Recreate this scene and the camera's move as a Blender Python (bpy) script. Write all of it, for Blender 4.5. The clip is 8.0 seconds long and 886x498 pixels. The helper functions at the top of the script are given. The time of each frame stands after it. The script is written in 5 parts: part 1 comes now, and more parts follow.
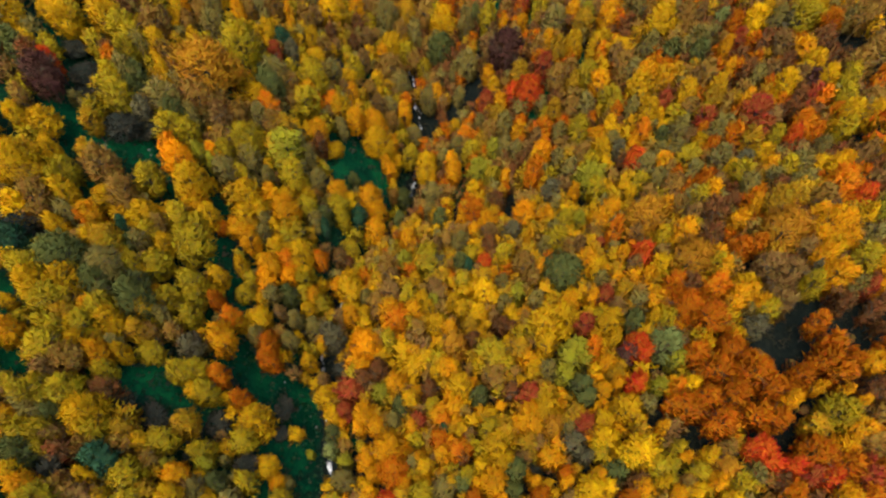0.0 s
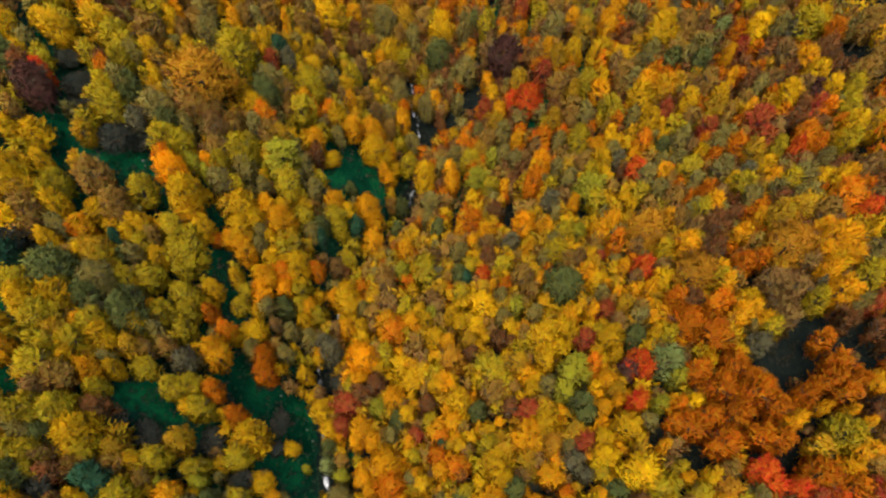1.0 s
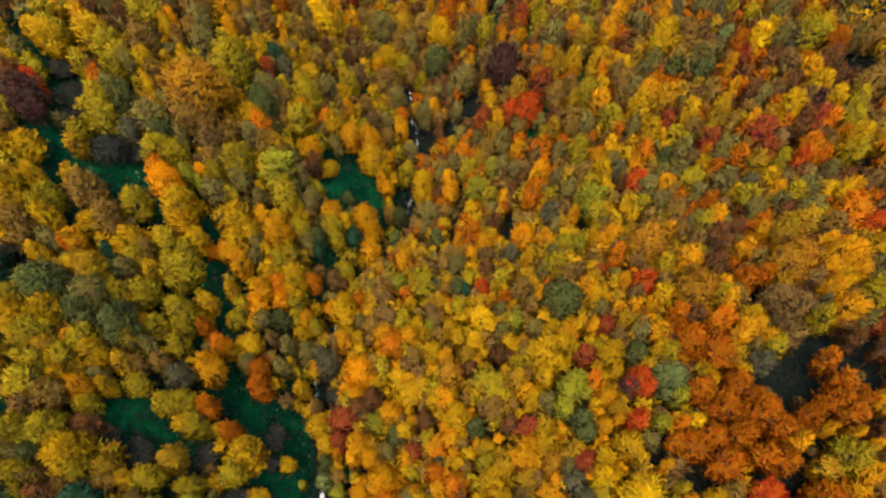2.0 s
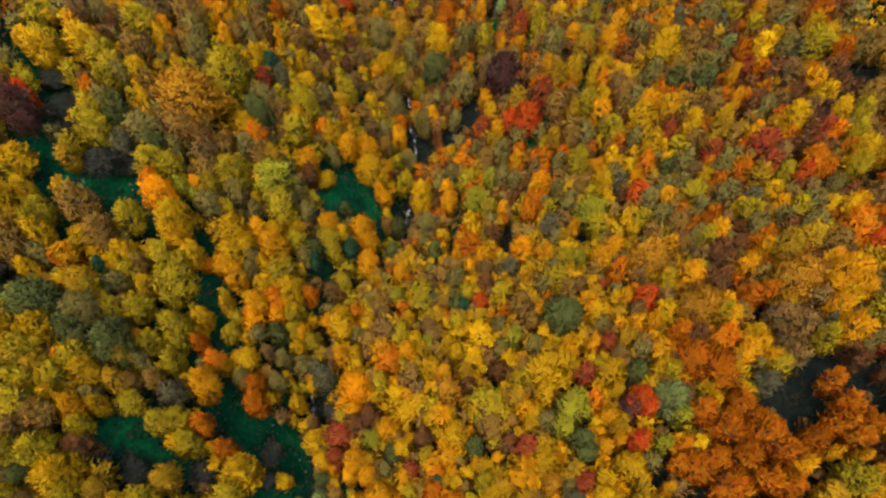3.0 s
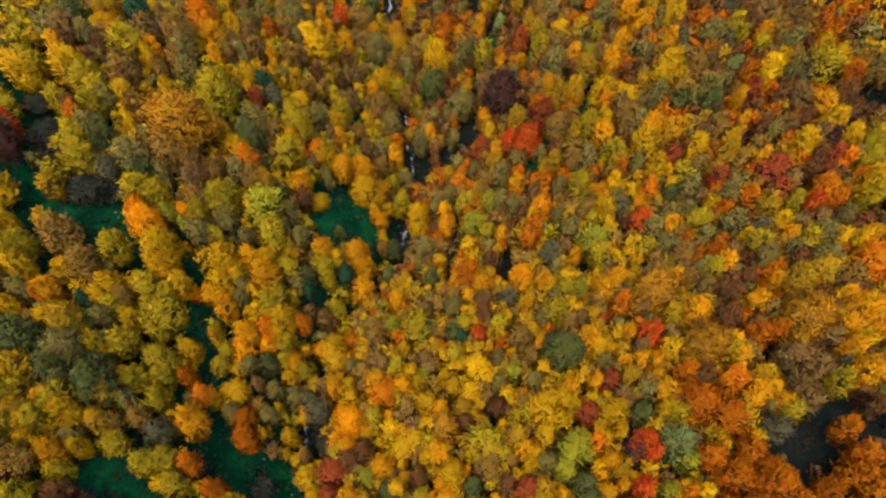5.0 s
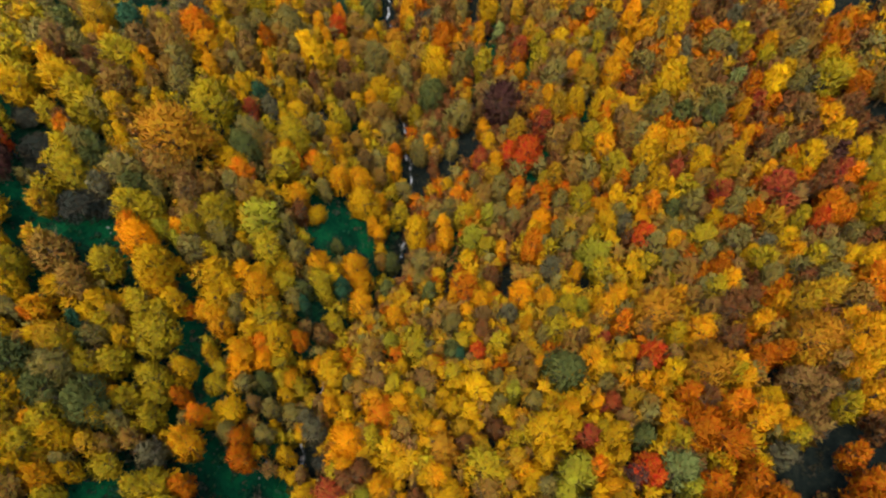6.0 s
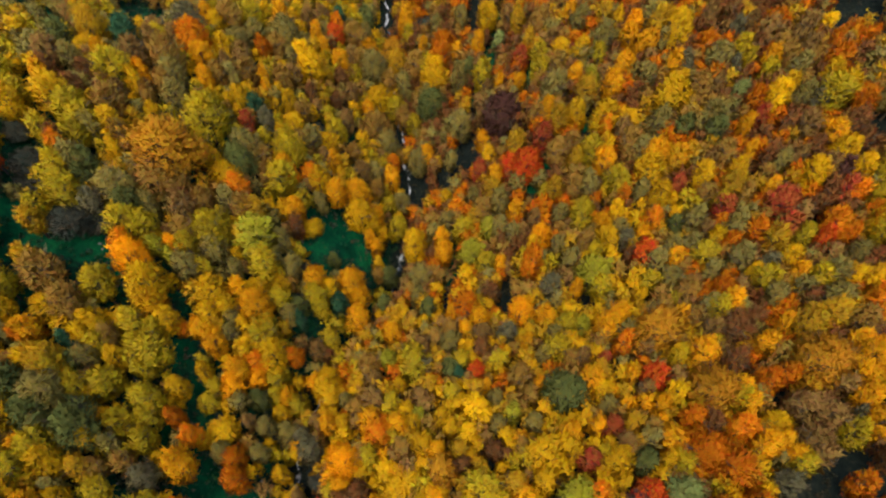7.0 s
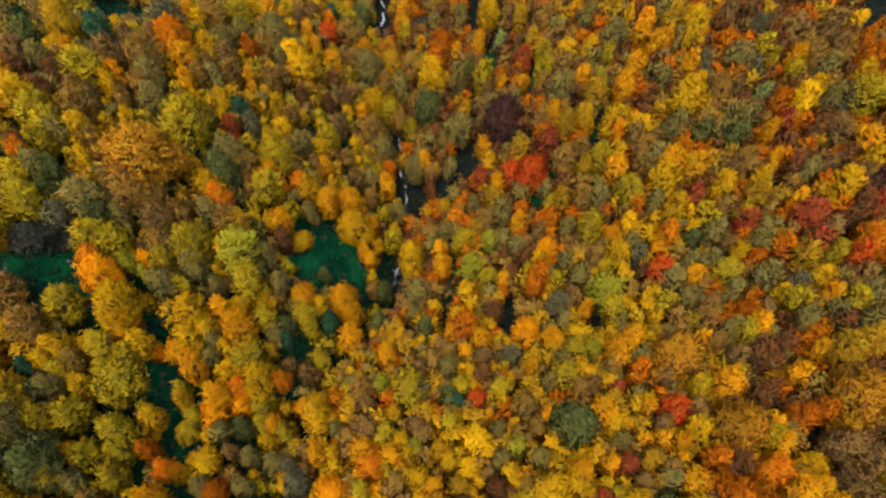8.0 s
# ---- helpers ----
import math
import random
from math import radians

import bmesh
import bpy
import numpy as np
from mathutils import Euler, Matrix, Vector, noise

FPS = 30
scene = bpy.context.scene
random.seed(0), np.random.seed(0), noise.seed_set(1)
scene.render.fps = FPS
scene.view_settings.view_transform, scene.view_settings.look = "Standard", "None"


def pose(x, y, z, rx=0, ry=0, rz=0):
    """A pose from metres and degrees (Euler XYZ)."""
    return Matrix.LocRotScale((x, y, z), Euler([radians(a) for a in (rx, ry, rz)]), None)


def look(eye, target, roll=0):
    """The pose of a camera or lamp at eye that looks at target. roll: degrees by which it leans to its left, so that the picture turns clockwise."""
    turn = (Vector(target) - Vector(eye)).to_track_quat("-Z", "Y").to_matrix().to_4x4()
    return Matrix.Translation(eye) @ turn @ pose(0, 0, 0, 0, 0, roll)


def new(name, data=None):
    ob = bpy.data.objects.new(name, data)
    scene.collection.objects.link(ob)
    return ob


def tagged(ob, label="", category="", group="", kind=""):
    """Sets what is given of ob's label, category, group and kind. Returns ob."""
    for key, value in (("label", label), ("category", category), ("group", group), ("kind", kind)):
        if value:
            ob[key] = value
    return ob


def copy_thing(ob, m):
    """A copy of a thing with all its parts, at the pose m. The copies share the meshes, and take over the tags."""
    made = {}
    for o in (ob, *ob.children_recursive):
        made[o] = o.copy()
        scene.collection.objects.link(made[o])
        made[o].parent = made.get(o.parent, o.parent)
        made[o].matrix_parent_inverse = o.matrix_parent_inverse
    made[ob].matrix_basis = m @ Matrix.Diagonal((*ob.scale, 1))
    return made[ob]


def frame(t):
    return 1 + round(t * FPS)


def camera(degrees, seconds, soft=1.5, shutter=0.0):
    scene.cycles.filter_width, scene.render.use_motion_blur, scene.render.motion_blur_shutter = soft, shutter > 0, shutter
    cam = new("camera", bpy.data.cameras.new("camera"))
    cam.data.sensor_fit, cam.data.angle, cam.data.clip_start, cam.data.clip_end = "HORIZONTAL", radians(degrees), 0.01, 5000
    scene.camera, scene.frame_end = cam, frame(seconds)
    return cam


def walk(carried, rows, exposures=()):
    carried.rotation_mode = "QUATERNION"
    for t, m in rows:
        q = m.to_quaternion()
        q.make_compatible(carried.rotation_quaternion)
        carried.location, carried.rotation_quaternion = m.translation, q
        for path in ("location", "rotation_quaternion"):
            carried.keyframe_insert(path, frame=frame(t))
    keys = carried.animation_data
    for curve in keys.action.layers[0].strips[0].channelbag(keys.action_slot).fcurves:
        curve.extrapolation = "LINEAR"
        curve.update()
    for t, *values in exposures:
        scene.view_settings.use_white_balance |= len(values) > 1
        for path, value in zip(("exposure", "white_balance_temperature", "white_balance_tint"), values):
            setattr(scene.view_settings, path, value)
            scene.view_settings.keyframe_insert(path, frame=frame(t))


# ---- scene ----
# camera: a drone flying slowly up a wooded ravine, looking down and ahead, then diving along its line of sight
cam = camera(73.7, 8.0, soft=2.3)
PITCH = -55.73


def at(x, y, z):
    return pose(x, y, z, 90 + PITCH, 0, 0)


walk(cam, [
    (0, at(0.00, 0.00, 150.00)),
    (1.5, at(0.70, 5.35, 150.04)),
    (3, at(1.33, 10.99, 150.06)),
    (4.5, at(1.88, 17.06, 150.01)),
    (6, at(2.46, 23.48, 150.00)),
    (7, at(2.84, 27.83, 149.97)),
    (7.6, at(3.09, 30.44, 149.96)),
    (7.7, at(3.13, 30.96, 149.84)),
    (7.8, at(3.16, 31.93, 149.05)),
    (7.9, at(3.20, 34.17, 146.41)),
    (8, at(3.24, 36.52, 143.60)),
], exposures=[(0, 0.98, 6650, 10), (8, 0.98, 6650, 10)])

# light: a bright overcast sky, with a broad, weak sun behind thin cloud
SUN_HEIGHT, SUN_TURN = 66, 157
world = bpy.data.worlds.new("overcast_sky")
scene.world = world
world.use_nodes = True
sky = world.node_tree.nodes.new("ShaderNodeTexSky")
sky.sky_type, sky.sun_disc = "NISHITA", False
sky.sun_elevation, sky.sun_rotation = radians(SUN_HEIGHT), radians(-SUN_TURN)
sky.air_density, sky.dust_density, sky.ozone_density = 1.0, 4.0, 1.0
world.node_tree.links.new(sky.outputs[0], world.node_tree.nodes["Background"].inputs[0])
world.node_tree.nodes["Background"].inputs[1].default_value = 0.22
sun = new("sun", bpy.data.lights.new("sun", "SUN"))
sun.data.energy, sun.data.angle, sun.data.color = 0.95, radians(50), (1.0, 0.94, 0.84)
sun.matrix_world = look((0, 0, 300), (300 * math.sin(radians(SUN_TURN)) / math.tan(radians(SUN_HEIGHT)), -300 * math.cos(radians(SUN_TURN)) / math.tan(radians(SUN_HEIGHT)), 0))


# ---- materials ----
def shader(name):
    mat = bpy.data.materials.new(name)
    mat.use_nodes = True
    nodes, links = mat.node_tree.nodes, mat.node_tree.links
    return mat, nodes, links, nodes["Principled BSDF"], nodes["Material Output"]


def srgb(r, g, b):
    return tuple(((c / 255 + 0.055) / 1.055) ** 2.4 if c > 10 else c / 255 / 12.92 for c in (r, g, b)) + (1.0,)


def ramp(nodes, *stops):
    node = nodes.new("ShaderNodeValToRGB")
    while len(node.color_ramp.elements) < len(stops):
        node.color_ramp.elements.new(0.5)
    for el, (place, colour) in zip(node.color_ramp.elements, stops):
        el.position, el.color = place, colour
    return node


def noise_of(nodes, links, scale, detail=3.0, coords=None, rough=0.55):
    node = nodes.new("ShaderNodeTexNoise")
    node.inputs["Scale"].default_value, node.inputs["Detail"].default_value, node.inputs["Roughness"].default_value = scale, detail, rough
    if coords:
        links.new(coords, node.inputs["Vector"])
    return node


def foliage(name, main, second, spread=0.035, share=0.5):
    """Leaves: two tones in patches as wide as a bough, each spray a little different, each tree a little different."""
    mat, nodes, links, bsdf, out = shader(name)
    geo, info, co = nodes.new("ShaderNodeNewGeometry"), nodes.new("ShaderNodeObjectInfo"), nodes.new("ShaderNodeTexCoord")
    patch = noise_of(nodes, links, 0.55, 2.0, co.outputs["Object"])
    own, one = nodes.new("ShaderNodeAttribute"), nodes.new("ShaderNodeMath")
    own.attribute_name, one.operation = "own", "ADD"
    links.new(own.outputs["Fac"], one.inputs[0])
    links.new(info.outputs["Random"], one.inputs[1])
    each = nodes.new("ShaderNodeMath")
    each.operation = "FRACT"
    links.new(one.outputs[0], each.inputs[0])
    add = nodes.new("ShaderNodeMath")
    add.operation = "MULTIPLY_ADD"
    links.new(each.outputs[0], add.inputs[0])
    add.inputs[1].default_value = 0.22
    links.new(patch.outputs["Fac"], add.inputs[2])
    tones = ramp(nodes, (share - 0.02, srgb(*main)), (share + 0.22, srgb(*second)))
    links.new(add.outputs[0], tones.inputs[0])
    hsv = nodes.new("ShaderNodeHueSaturation")
    links.new(tones.outputs[0], hsv.inputs["Color"])
    hue, value, tree = nodes.new("ShaderNodeMapRange"), nodes.new("ShaderNodeMapRange"), nodes.new("ShaderNodeMapRange")
    links.new(geo.outputs["Random Per Island"], hue.inputs[0])
    hue.inputs[3].default_value, hue.inputs[4].default_value = 0.5 - spread, 0.5 + spread
    turn = nodes.new("ShaderNodeMath")
    turn.operation = "FRACT"
    mul = nodes.new("ShaderNodeMath")
    mul.operation = "MULTIPLY"
    mul.inputs[1].default_value = 17.31
    links.new(geo.outputs["Random Per Island"], mul.inputs[0])
    links.new(mul.outputs[0], turn.inputs[0])
    links.new(turn.outputs[0], value.inputs[0])
    value.inputs[3].default_value, value.inputs[4].default_value = 0.88, 1.08
    links.new(info.outputs["Random"], tree.inputs[0])
    tree.inputs[3].default_value, tree.inputs[4].default_value = 0.84, 1.12
    tuft = nodes.new("ShaderNodeMapRange")
    links.new(each.outputs[0], tuft.inputs[0])
    tuft.inputs[3].default_value, tuft.inputs[4].default_value = 0.93, 1.05
    both = nodes.new("ShaderNodeMath")
    both.operation = "MULTIPLY"
    links.new(value.outputs[0], both.inputs[0])
    links.new(tree.outputs[0], both.inputs[1])
    links.new(hue.outputs[0], hsv.inputs["Hue"])
    final = nodes.new("ShaderNodeMath")
    final.operation = "MULTIPLY"
    links.new(both.outputs[0], final.inputs[0])
    links.new(tuft.outputs[0], final.inputs[1])
    links.new(final.outputs[0], hsv.inputs["Value"])
    links.new(hsv.outputs[0], bsdf.inputs["Base Color"])
    bsdf.inputs["Roughness"].default_value = 0.75
    bsdf.inputs["Specular IOR Level"].default_value = 0.06
    glow = nodes.new("ShaderNodeBsdfTranslucent")
    links.new(hsv.outputs[0], glow.inputs["Color"])
    mix = nodes.new("ShaderNodeMixShader")
    mix.inputs[0].default_value = 0.28
    links.new(bsdf.outputs[0], mix.inputs[1])
    links.new(glow.outputs[0], mix.inputs[2])
    links.new(mix.outputs[0], out.inputs["Surface"])
    return mat


def bark(name, dark, light):
    mat, nodes, links, bsdf, out = shader(name)
    co = nodes.new("ShaderNodeTexCoord")
    n = noise_of(nodes, links, 2.5, 6.0, co.outputs["Object"], 0.7)
    tones = ramp(nodes, (0.35, srgb(*dark)), (0.7, srgb(*light)))
    links.new(n.outputs["Fac"], tones.inputs[0])
    links.new(tones.outputs[0], bsdf.inputs["Base Color"])
    bsdf.inputs["Roughness"].default_value = 0.9
    bump = nodes.new("ShaderNodeBump")
    bump.inputs["Strength"].default_value, bump.inputs["Distance"].default_value = 0.6, 0.03
    links.new(n.outputs["Fac"], bump.inputs["Height"])
    links.new(bump.outputs[0], bsdf.inputs["Normal"])
    return mat


def ground_material():
    """Leaf litter and dark soil, shade included in the tones, giving way to green meadow where the layer 'meadow' says
    so.
    """
    mat, nodes, links, bsdf, out = shader("forest_floor")
    co = nodes.new("ShaderNodeTexCoord")
    fine, wide = noise_of(nodes, links, 1.1, 8.0, co.outputs["Object"], 0.7), noise_of(nodes, links, 0.12, 4.0, co.outputs["Object"])
    # both sunk towards black, with the shade among the trees put into their colour
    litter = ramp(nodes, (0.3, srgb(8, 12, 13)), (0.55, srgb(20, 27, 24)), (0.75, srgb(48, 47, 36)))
    grass = ramp(nodes, (0.36, srgb(3, 22, 15)), (0.5, srgb(3, 46, 28)), (0.66, srgb(12, 78, 42)))
    links.new(fine.outputs["Fac"], litter.inputs[0])
    blend = nodes.new("ShaderNodeMath")
    blend.operation = "MULTIPLY_ADD"
    links.new(wide.outputs["Fac"], blend.inputs[0])
    blend.inputs[1].default_value = 0.6
    scaled = nodes.new("ShaderNodeMath")
    scaled.operation = "MULTIPLY"
    scaled.inputs[1].default_value = 0.42
    links.new(fine.outputs["Fac"], scaled.inputs[0])
    links.new(scaled.outputs[0], blend.inputs[2])
    links.new(blend.outputs[0], grass.inputs[0])
    layer = nodes.new("ShaderNodeAttribute")
    layer.attribute_name = "meadow"
    edge = nodes.new("ShaderNodeMath")
    edge.operation = "MULTIPLY_ADD"
    links.new(fine.outputs["Fac"], edge.inputs[0])
    edge.inputs[1].default_value = 0.5
    links.new(layer.outputs["Fac"], edge.inputs[2])
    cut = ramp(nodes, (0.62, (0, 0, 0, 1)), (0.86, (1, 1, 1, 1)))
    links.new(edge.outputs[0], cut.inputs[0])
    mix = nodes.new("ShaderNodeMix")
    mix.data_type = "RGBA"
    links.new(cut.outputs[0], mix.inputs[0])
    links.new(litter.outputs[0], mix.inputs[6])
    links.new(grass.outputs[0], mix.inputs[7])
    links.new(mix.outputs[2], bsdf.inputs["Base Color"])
    bsdf.inputs["Roughness"].default_value = 0.95
    bsdf.inputs["Specular IOR Level"].default_value = 0.02
    bump = nodes.new("ShaderNodeBump")
    bump.inputs["Strength"].default_value, bump.inputs["Distance"].default_value = 0.8, 0.25
    links.new(fine.outputs["Fac"], bump.inputs["Height"])
    links.new(bump.outputs[0], bsdf.inputs["Normal"])
    return mat


def water_material():
    """A shallow hill stream: dark glossy pools between broken white water."""
    mat, nodes, links, bsdf, out = shader("stream_water")
    co, shape = nodes.new("ShaderNodeTexCoord"), nodes.new("ShaderNodeMapping")
    shape.inputs["Scale"].default_value = (1.0, 0.45, 0.45)
    links.new(co.outputs["Object"], shape.inputs["Vector"])
    n, w = noise_of(nodes, links, 2.6, 6.0, shape.outputs[0], 0.7), noise_of(nodes, links, 0.22, 2.0, co.outputs["Object"])
    total = nodes.new("ShaderNodeMath")
    total.operation = "ADD"
    links.new(n.outputs["Fac"], total.inputs[0])
    links.new(w.outputs["Fac"], total.inputs[1])
    foam = ramp(nodes, (0.49, srgb(26, 34, 34)), (0.6, srgb(215, 220, 224)))
    half = nodes.new("ShaderNodeMath")
    half.operation = "MULTIPLY"
    half.inputs[1].default_value = 0.5
    links.new(total.outputs[0], half.inputs[0])
    links.new(half.outputs[0], foam.inputs[0])
    links.new(foam.outputs[0], bsdf.inputs["Base Color"])
    bsdf.inputs["Roughness"].default_value = 0.18
    bump = nodes.new("ShaderNodeBump")
    bump.inputs["Strength"].default_value, bump.inputs["Distance"].default_value = 0.7, 0.12
    links.new(n.outputs["Fac"], bump.inputs["Height"])
    links.new(bump.outputs[0], bsdf.inputs["Normal"])
    return mat


def stone_material():
    mat, nodes, links, bsdf, out = shader("pale_stone")
    co, info = nodes.new("ShaderNodeTexCoord"), nodes.new("ShaderNodeObjectInfo")
    n = noise_of(nodes, links, 3.0, 7.0, co.outputs["Object"], 0.65)
    tones = ramp(nodes, (0.3, srgb(52, 54, 52)), (0.6, srgb(98, 98, 94)), (0.8, srgb(150, 150, 144)))
    links.new(n.outputs["Fac"], tones.inputs[0])
    hsv = nodes.new("ShaderNodeHueSaturation")
    span = nodes.new("ShaderNodeMapRange")
    span.inputs[3].default_value, span.inputs[4].default_value = 0.6, 1.15
    links.new(info.outputs["Random"], span.inputs[0])
    links.new(span.outputs[0], hsv.inputs["Value"])
    links.new(tones.outputs[0], hsv.inputs["Color"])
    links.new(hsv.outputs[0], bsdf.inputs["Base Color"])
    bsdf.inputs["Roughness"].default_value = 0.85
    return mat


# kind: (leaf tone, second tone, leaf cover, twigs, label)
KINDS = {
    "bright_yellow": ((222, 176, 15), (192, 148, 19), 0.025, 1.0, 20, "bright yellow broad-leaved tree in full autumn leaf"),
    "bright_amber": ((236, 160, 14), (214, 140, 16), 0.02, 1.0, 20, "bright amber tree glowing among duller crowns"),
    "golden": ((202, 156, 14), (168, 132, 20), 0.025, 1.0, 25, "golden broad-leaved tree in full autumn leaf"),
    "amber": ((212, 148, 12), (180, 128, 18), 0.025, 1.0, 25, "amber-orange broad-leaved tree in full autumn leaf"),
    "orange": ((214, 118, 14), (188, 118, 18), 0.025, 1.0, 20, "vivid orange broad-leaved tree in full leaf"),
    "rust": ((180, 100, 8), (154, 88, 12), 0.025, 1.0, 25, "rust-coloured broad-leaved tree with a dense crown"),
    "red_orange": ((196, 68, 22), (180, 86, 22), 0.025, 1.0, 25, "red-orange broad-leaved tree among yellow ones"),
    "crimson": ((156, 60, 34), (138, 76, 34), 0.025, 0.9, 40, "dull crimson tree with thinning leaves"),
    "russet": ((122, 74, 34), (96, 68, 36), 0.025, 0.75, 60, "russet-brown tree with withered leaves"),
    "maroon": ((70, 42, 38), (84, 56, 42), 0.025, 0.85, 90, "dark maroon tree with a dense twiggy crown"),
    "lime": ((152, 146, 32), (128, 122, 34), 0.025, 0.95, 20, "lime-yellow tree only half turned in autumn"),
    "mustard": ((174, 148, 20), (142, 124, 28), 0.03, 0.95, 30, "mustard-yellow broad-leaved tree on the slope"),
    "olive": ((114, 108, 58), (130, 112, 48), 0.03, 0.9, 70, "olive-green tree with thinning foliage"),
    "tan_brown": ((136, 102, 50), (118, 92, 46), 0.03, 0.85, 80, "tan and brown tree that has lost many leaves"),
    "bare_grey": ((88, 88, 64), (100, 92, 58), 0.03, 0.7, 110, "grey half-bare tree with fine twigs"),
    "evergreen": ((38, 76, 54), (54, 86, 54), 0.03, 1.0, 20, "dark teal-green evergreen among autumn trees"),
    "dark_olive": ((78, 88, 46), (96, 98, 44), 0.03, 0.95, 30, "dark olive-green tree still in summer leaf"),
    "bare_dark": ((48, 58, 50), (62, 60, 48), 0.03, 0.7, 80, "dark grey-green bare tree above the meadow"),
    "pale_green": ((128, 136, 72), (110, 118, 62), 0.03, 0.9, 80, "pale grey-green tree with feathery foliage"),
    "ochre": ((182, 140, 20), (148, 116, 28), 0.03, 0.95, 30, "ochre broad-leaved tree on the slope"),
    "olive_brown": ((134, 108, 46), (140, 102, 38), 0.03, 0.9, 60, "olive-brown tree with thinning foliage"),
    "honey": ((184, 130, 26), (158, 112, 28), 0.025, 1.0, 40, "honey-coloured tree with a broad rounded crown"),
}
LEAVES = {k: foliage(k + "_leaves", v[0], v[1], v[2]) for k, v in KINDS.items()}
BARK = bark("grey_brown_bark", (26, 23, 20), (56, 50, 42))
PALE_BARK = bark("pale_twig_bark", (50, 42, 28), (104, 88, 58))
FLOOR, WATER, STONE = ground_material(), water_material(), stone_material()
UNDERGROWTH = foliage("undergrowth_leaves", (14, 58, 38), (34, 62, 38), 0.05)
SAPLINGS = foliage("sapling_leaves", (116, 86, 42), (92, 80, 42), 0.04)
BRUSH = foliage("brush_leaves", (66, 60, 44), (44, 54, 42), 0.05)

# ---- the land ----
# a ravine whose floor winds from south to north; the plan is drawn at four fifths of full size
PLAN = 1.25
COURSE_Y = [-60, 0, 30, 46, 58, 75, 81, 92, 100, 112, 121, 131, 150, 170, 260]
COURSE_X = [-34, -25, -22, -26, -26.8, -19, -12, -8.6, -8, -4.3, -6.8, -8, -11, -13.6, -22]
BED_Y, BED_Z = [-60, 0, 31, 92, 119, 170, 260], [-11, -5.5, -2.3, 3.0, 3.8, 11, 21]
SWELLS = [(48, 80, -3.6), (30, 116, 3.9), (6, 146, -4.9), (60, 32, 3.6), (-24, 74, 2.4), (18, 74, -2.1), (-48, 128, 2.4), (24, 110, 1.6), (-12, 116, -2.1), (6, 20, -2.2), (-54, 74, -1.1), (-18, 74, 1.5), (42, 80, -1.1), (48, 44, 1.2)]  # knolls and dips: x, y, height


def course(y):
    return np.interp(y, COURSE_Y, COURSE_X)


def land(x, y):
    """Height of the ground, in metres."""
    x, y = np.asarray(x, float) / PLAN, np.asarray(y, float) / PLAN
    axis = sum(course(y + k) for k in (-12, -8, -4, 0, 4, 8, 12)) / 7
    d, up = np.clip(x - axis, -110, 110), np.clip(y, 0, 200) - 80
    west, east = np.sqrt(np.minimum(d, 0) ** 2 + 9) - 3, np.sqrt(np.maximum(d, 0) ** 2 + 9) - 3
    z = 2.415 + 0.102 * (y - 80) + 1.039 * west + 0.712 * east + (-0.244 * west ** 2 + -0.144 * east ** 2 + -0.172 * west * up + 0.038 * east * up) / 50
    for cx, cy, height in SWELLS:
        z = z + height * np.exp(-((x - cx) ** 2 + (y - cy) ** 2) / 578)
    bed = np.interp(y, BED_Y, BED_Z)
    s = np.clip(np.abs(x - course(y)) / 5.5, 0, 1)
    return PLAN * (bed + (z - bed) * s * s * (3 - 2 * s))


# clearings on the west bank and gaps among the trees on the east: x, y, half widths
MEADOWS = [
    (-86.1, 99.9, 3.6, 5.5),
    (-89.8, 103.3, 2.3, 1.4),
    (-99.1, 129.4, 4.9, 3.1),
    (-92.1, 135.2, 1.9, 3.7),
    (-73.6, 100.3, 6.2, 2.7),
    (-69.0, 98.7, 1.3, 1.9),
    (-67.3, 95.6, 1.3, 1.8),
    (-82.3, 88.2, 1.3, 2.3),
    (-27.2, 125.5, 5.2, 5.4),
    (-21.4, 120.9, 4.8, 3.2),
    (-31.8, 117.0, 2.8, 2.6),
    (-25.6, 160.9, 1.7, 2.3),
    (18.0, 185.4, 2.7, 4.0),
    (28.7, 167.6, 1.4, 4.6),
    (12.5, 173.1, 1.7, 2.0),
    (41.1, 141.3, 2.0, 1.9),
    (30.3, 135.0, 2.0, 2.0),
    (26.5, 129.7, 2.0, 1.6),
    (5.8, 116.3, 1.4, 6.0),
    (3.5, 111.1, 1.6, 2.2),
    (-56.7, 85.1, 2.1, 3.3),
]
MORE_MEADOWS = [
    (-54.7, 92.3, 1.3, 2.1),
    (-56.5, 65.9, 2.2, 1.6),
    (-53.1, 76.5, 1.4, 1.6),
    (-84.9, 59.3, 2.1, 3.0),
    (-81.7, 46.6, 4.0, 3.3),
    (-63.5, 49.9, 5.1, 3.5),
    (-57.7, 46.1, 1.8, 1.0),
    (-48.8, 60.5, 3.8, 4.4),
    (-45.1, 56.0, 4.4, 3.4),
    (-37.1, 54.8, 4.1, 3.3),
    (-36.1, 46.2, 3.8, 4.7),
    (-43.7, 52.2, 2.8, 2.5),
    (-37.5, 38.9, 4.4, 2.8),
    (-75.5, 23.4, 2.0, 1.2),
    (-40.8, 30.5, 2.1, 1.2),
    (-31.2, 33.8, 2.2, 1.3),
    (-22.7, 45.3, 1.4, 3.7),
    (-104.9, 166.8, 2.3, 4.5),
    (20.4, 198.0, 1.6, 3.5),
    (18.9, 186.6, 2.5, 3.3),
    (28.5, 167.5, 1.6, 2.8),
    (-84.0, 164.6, 1.8, 2.0),
]
MEADOWS += MORE_MEADOWS
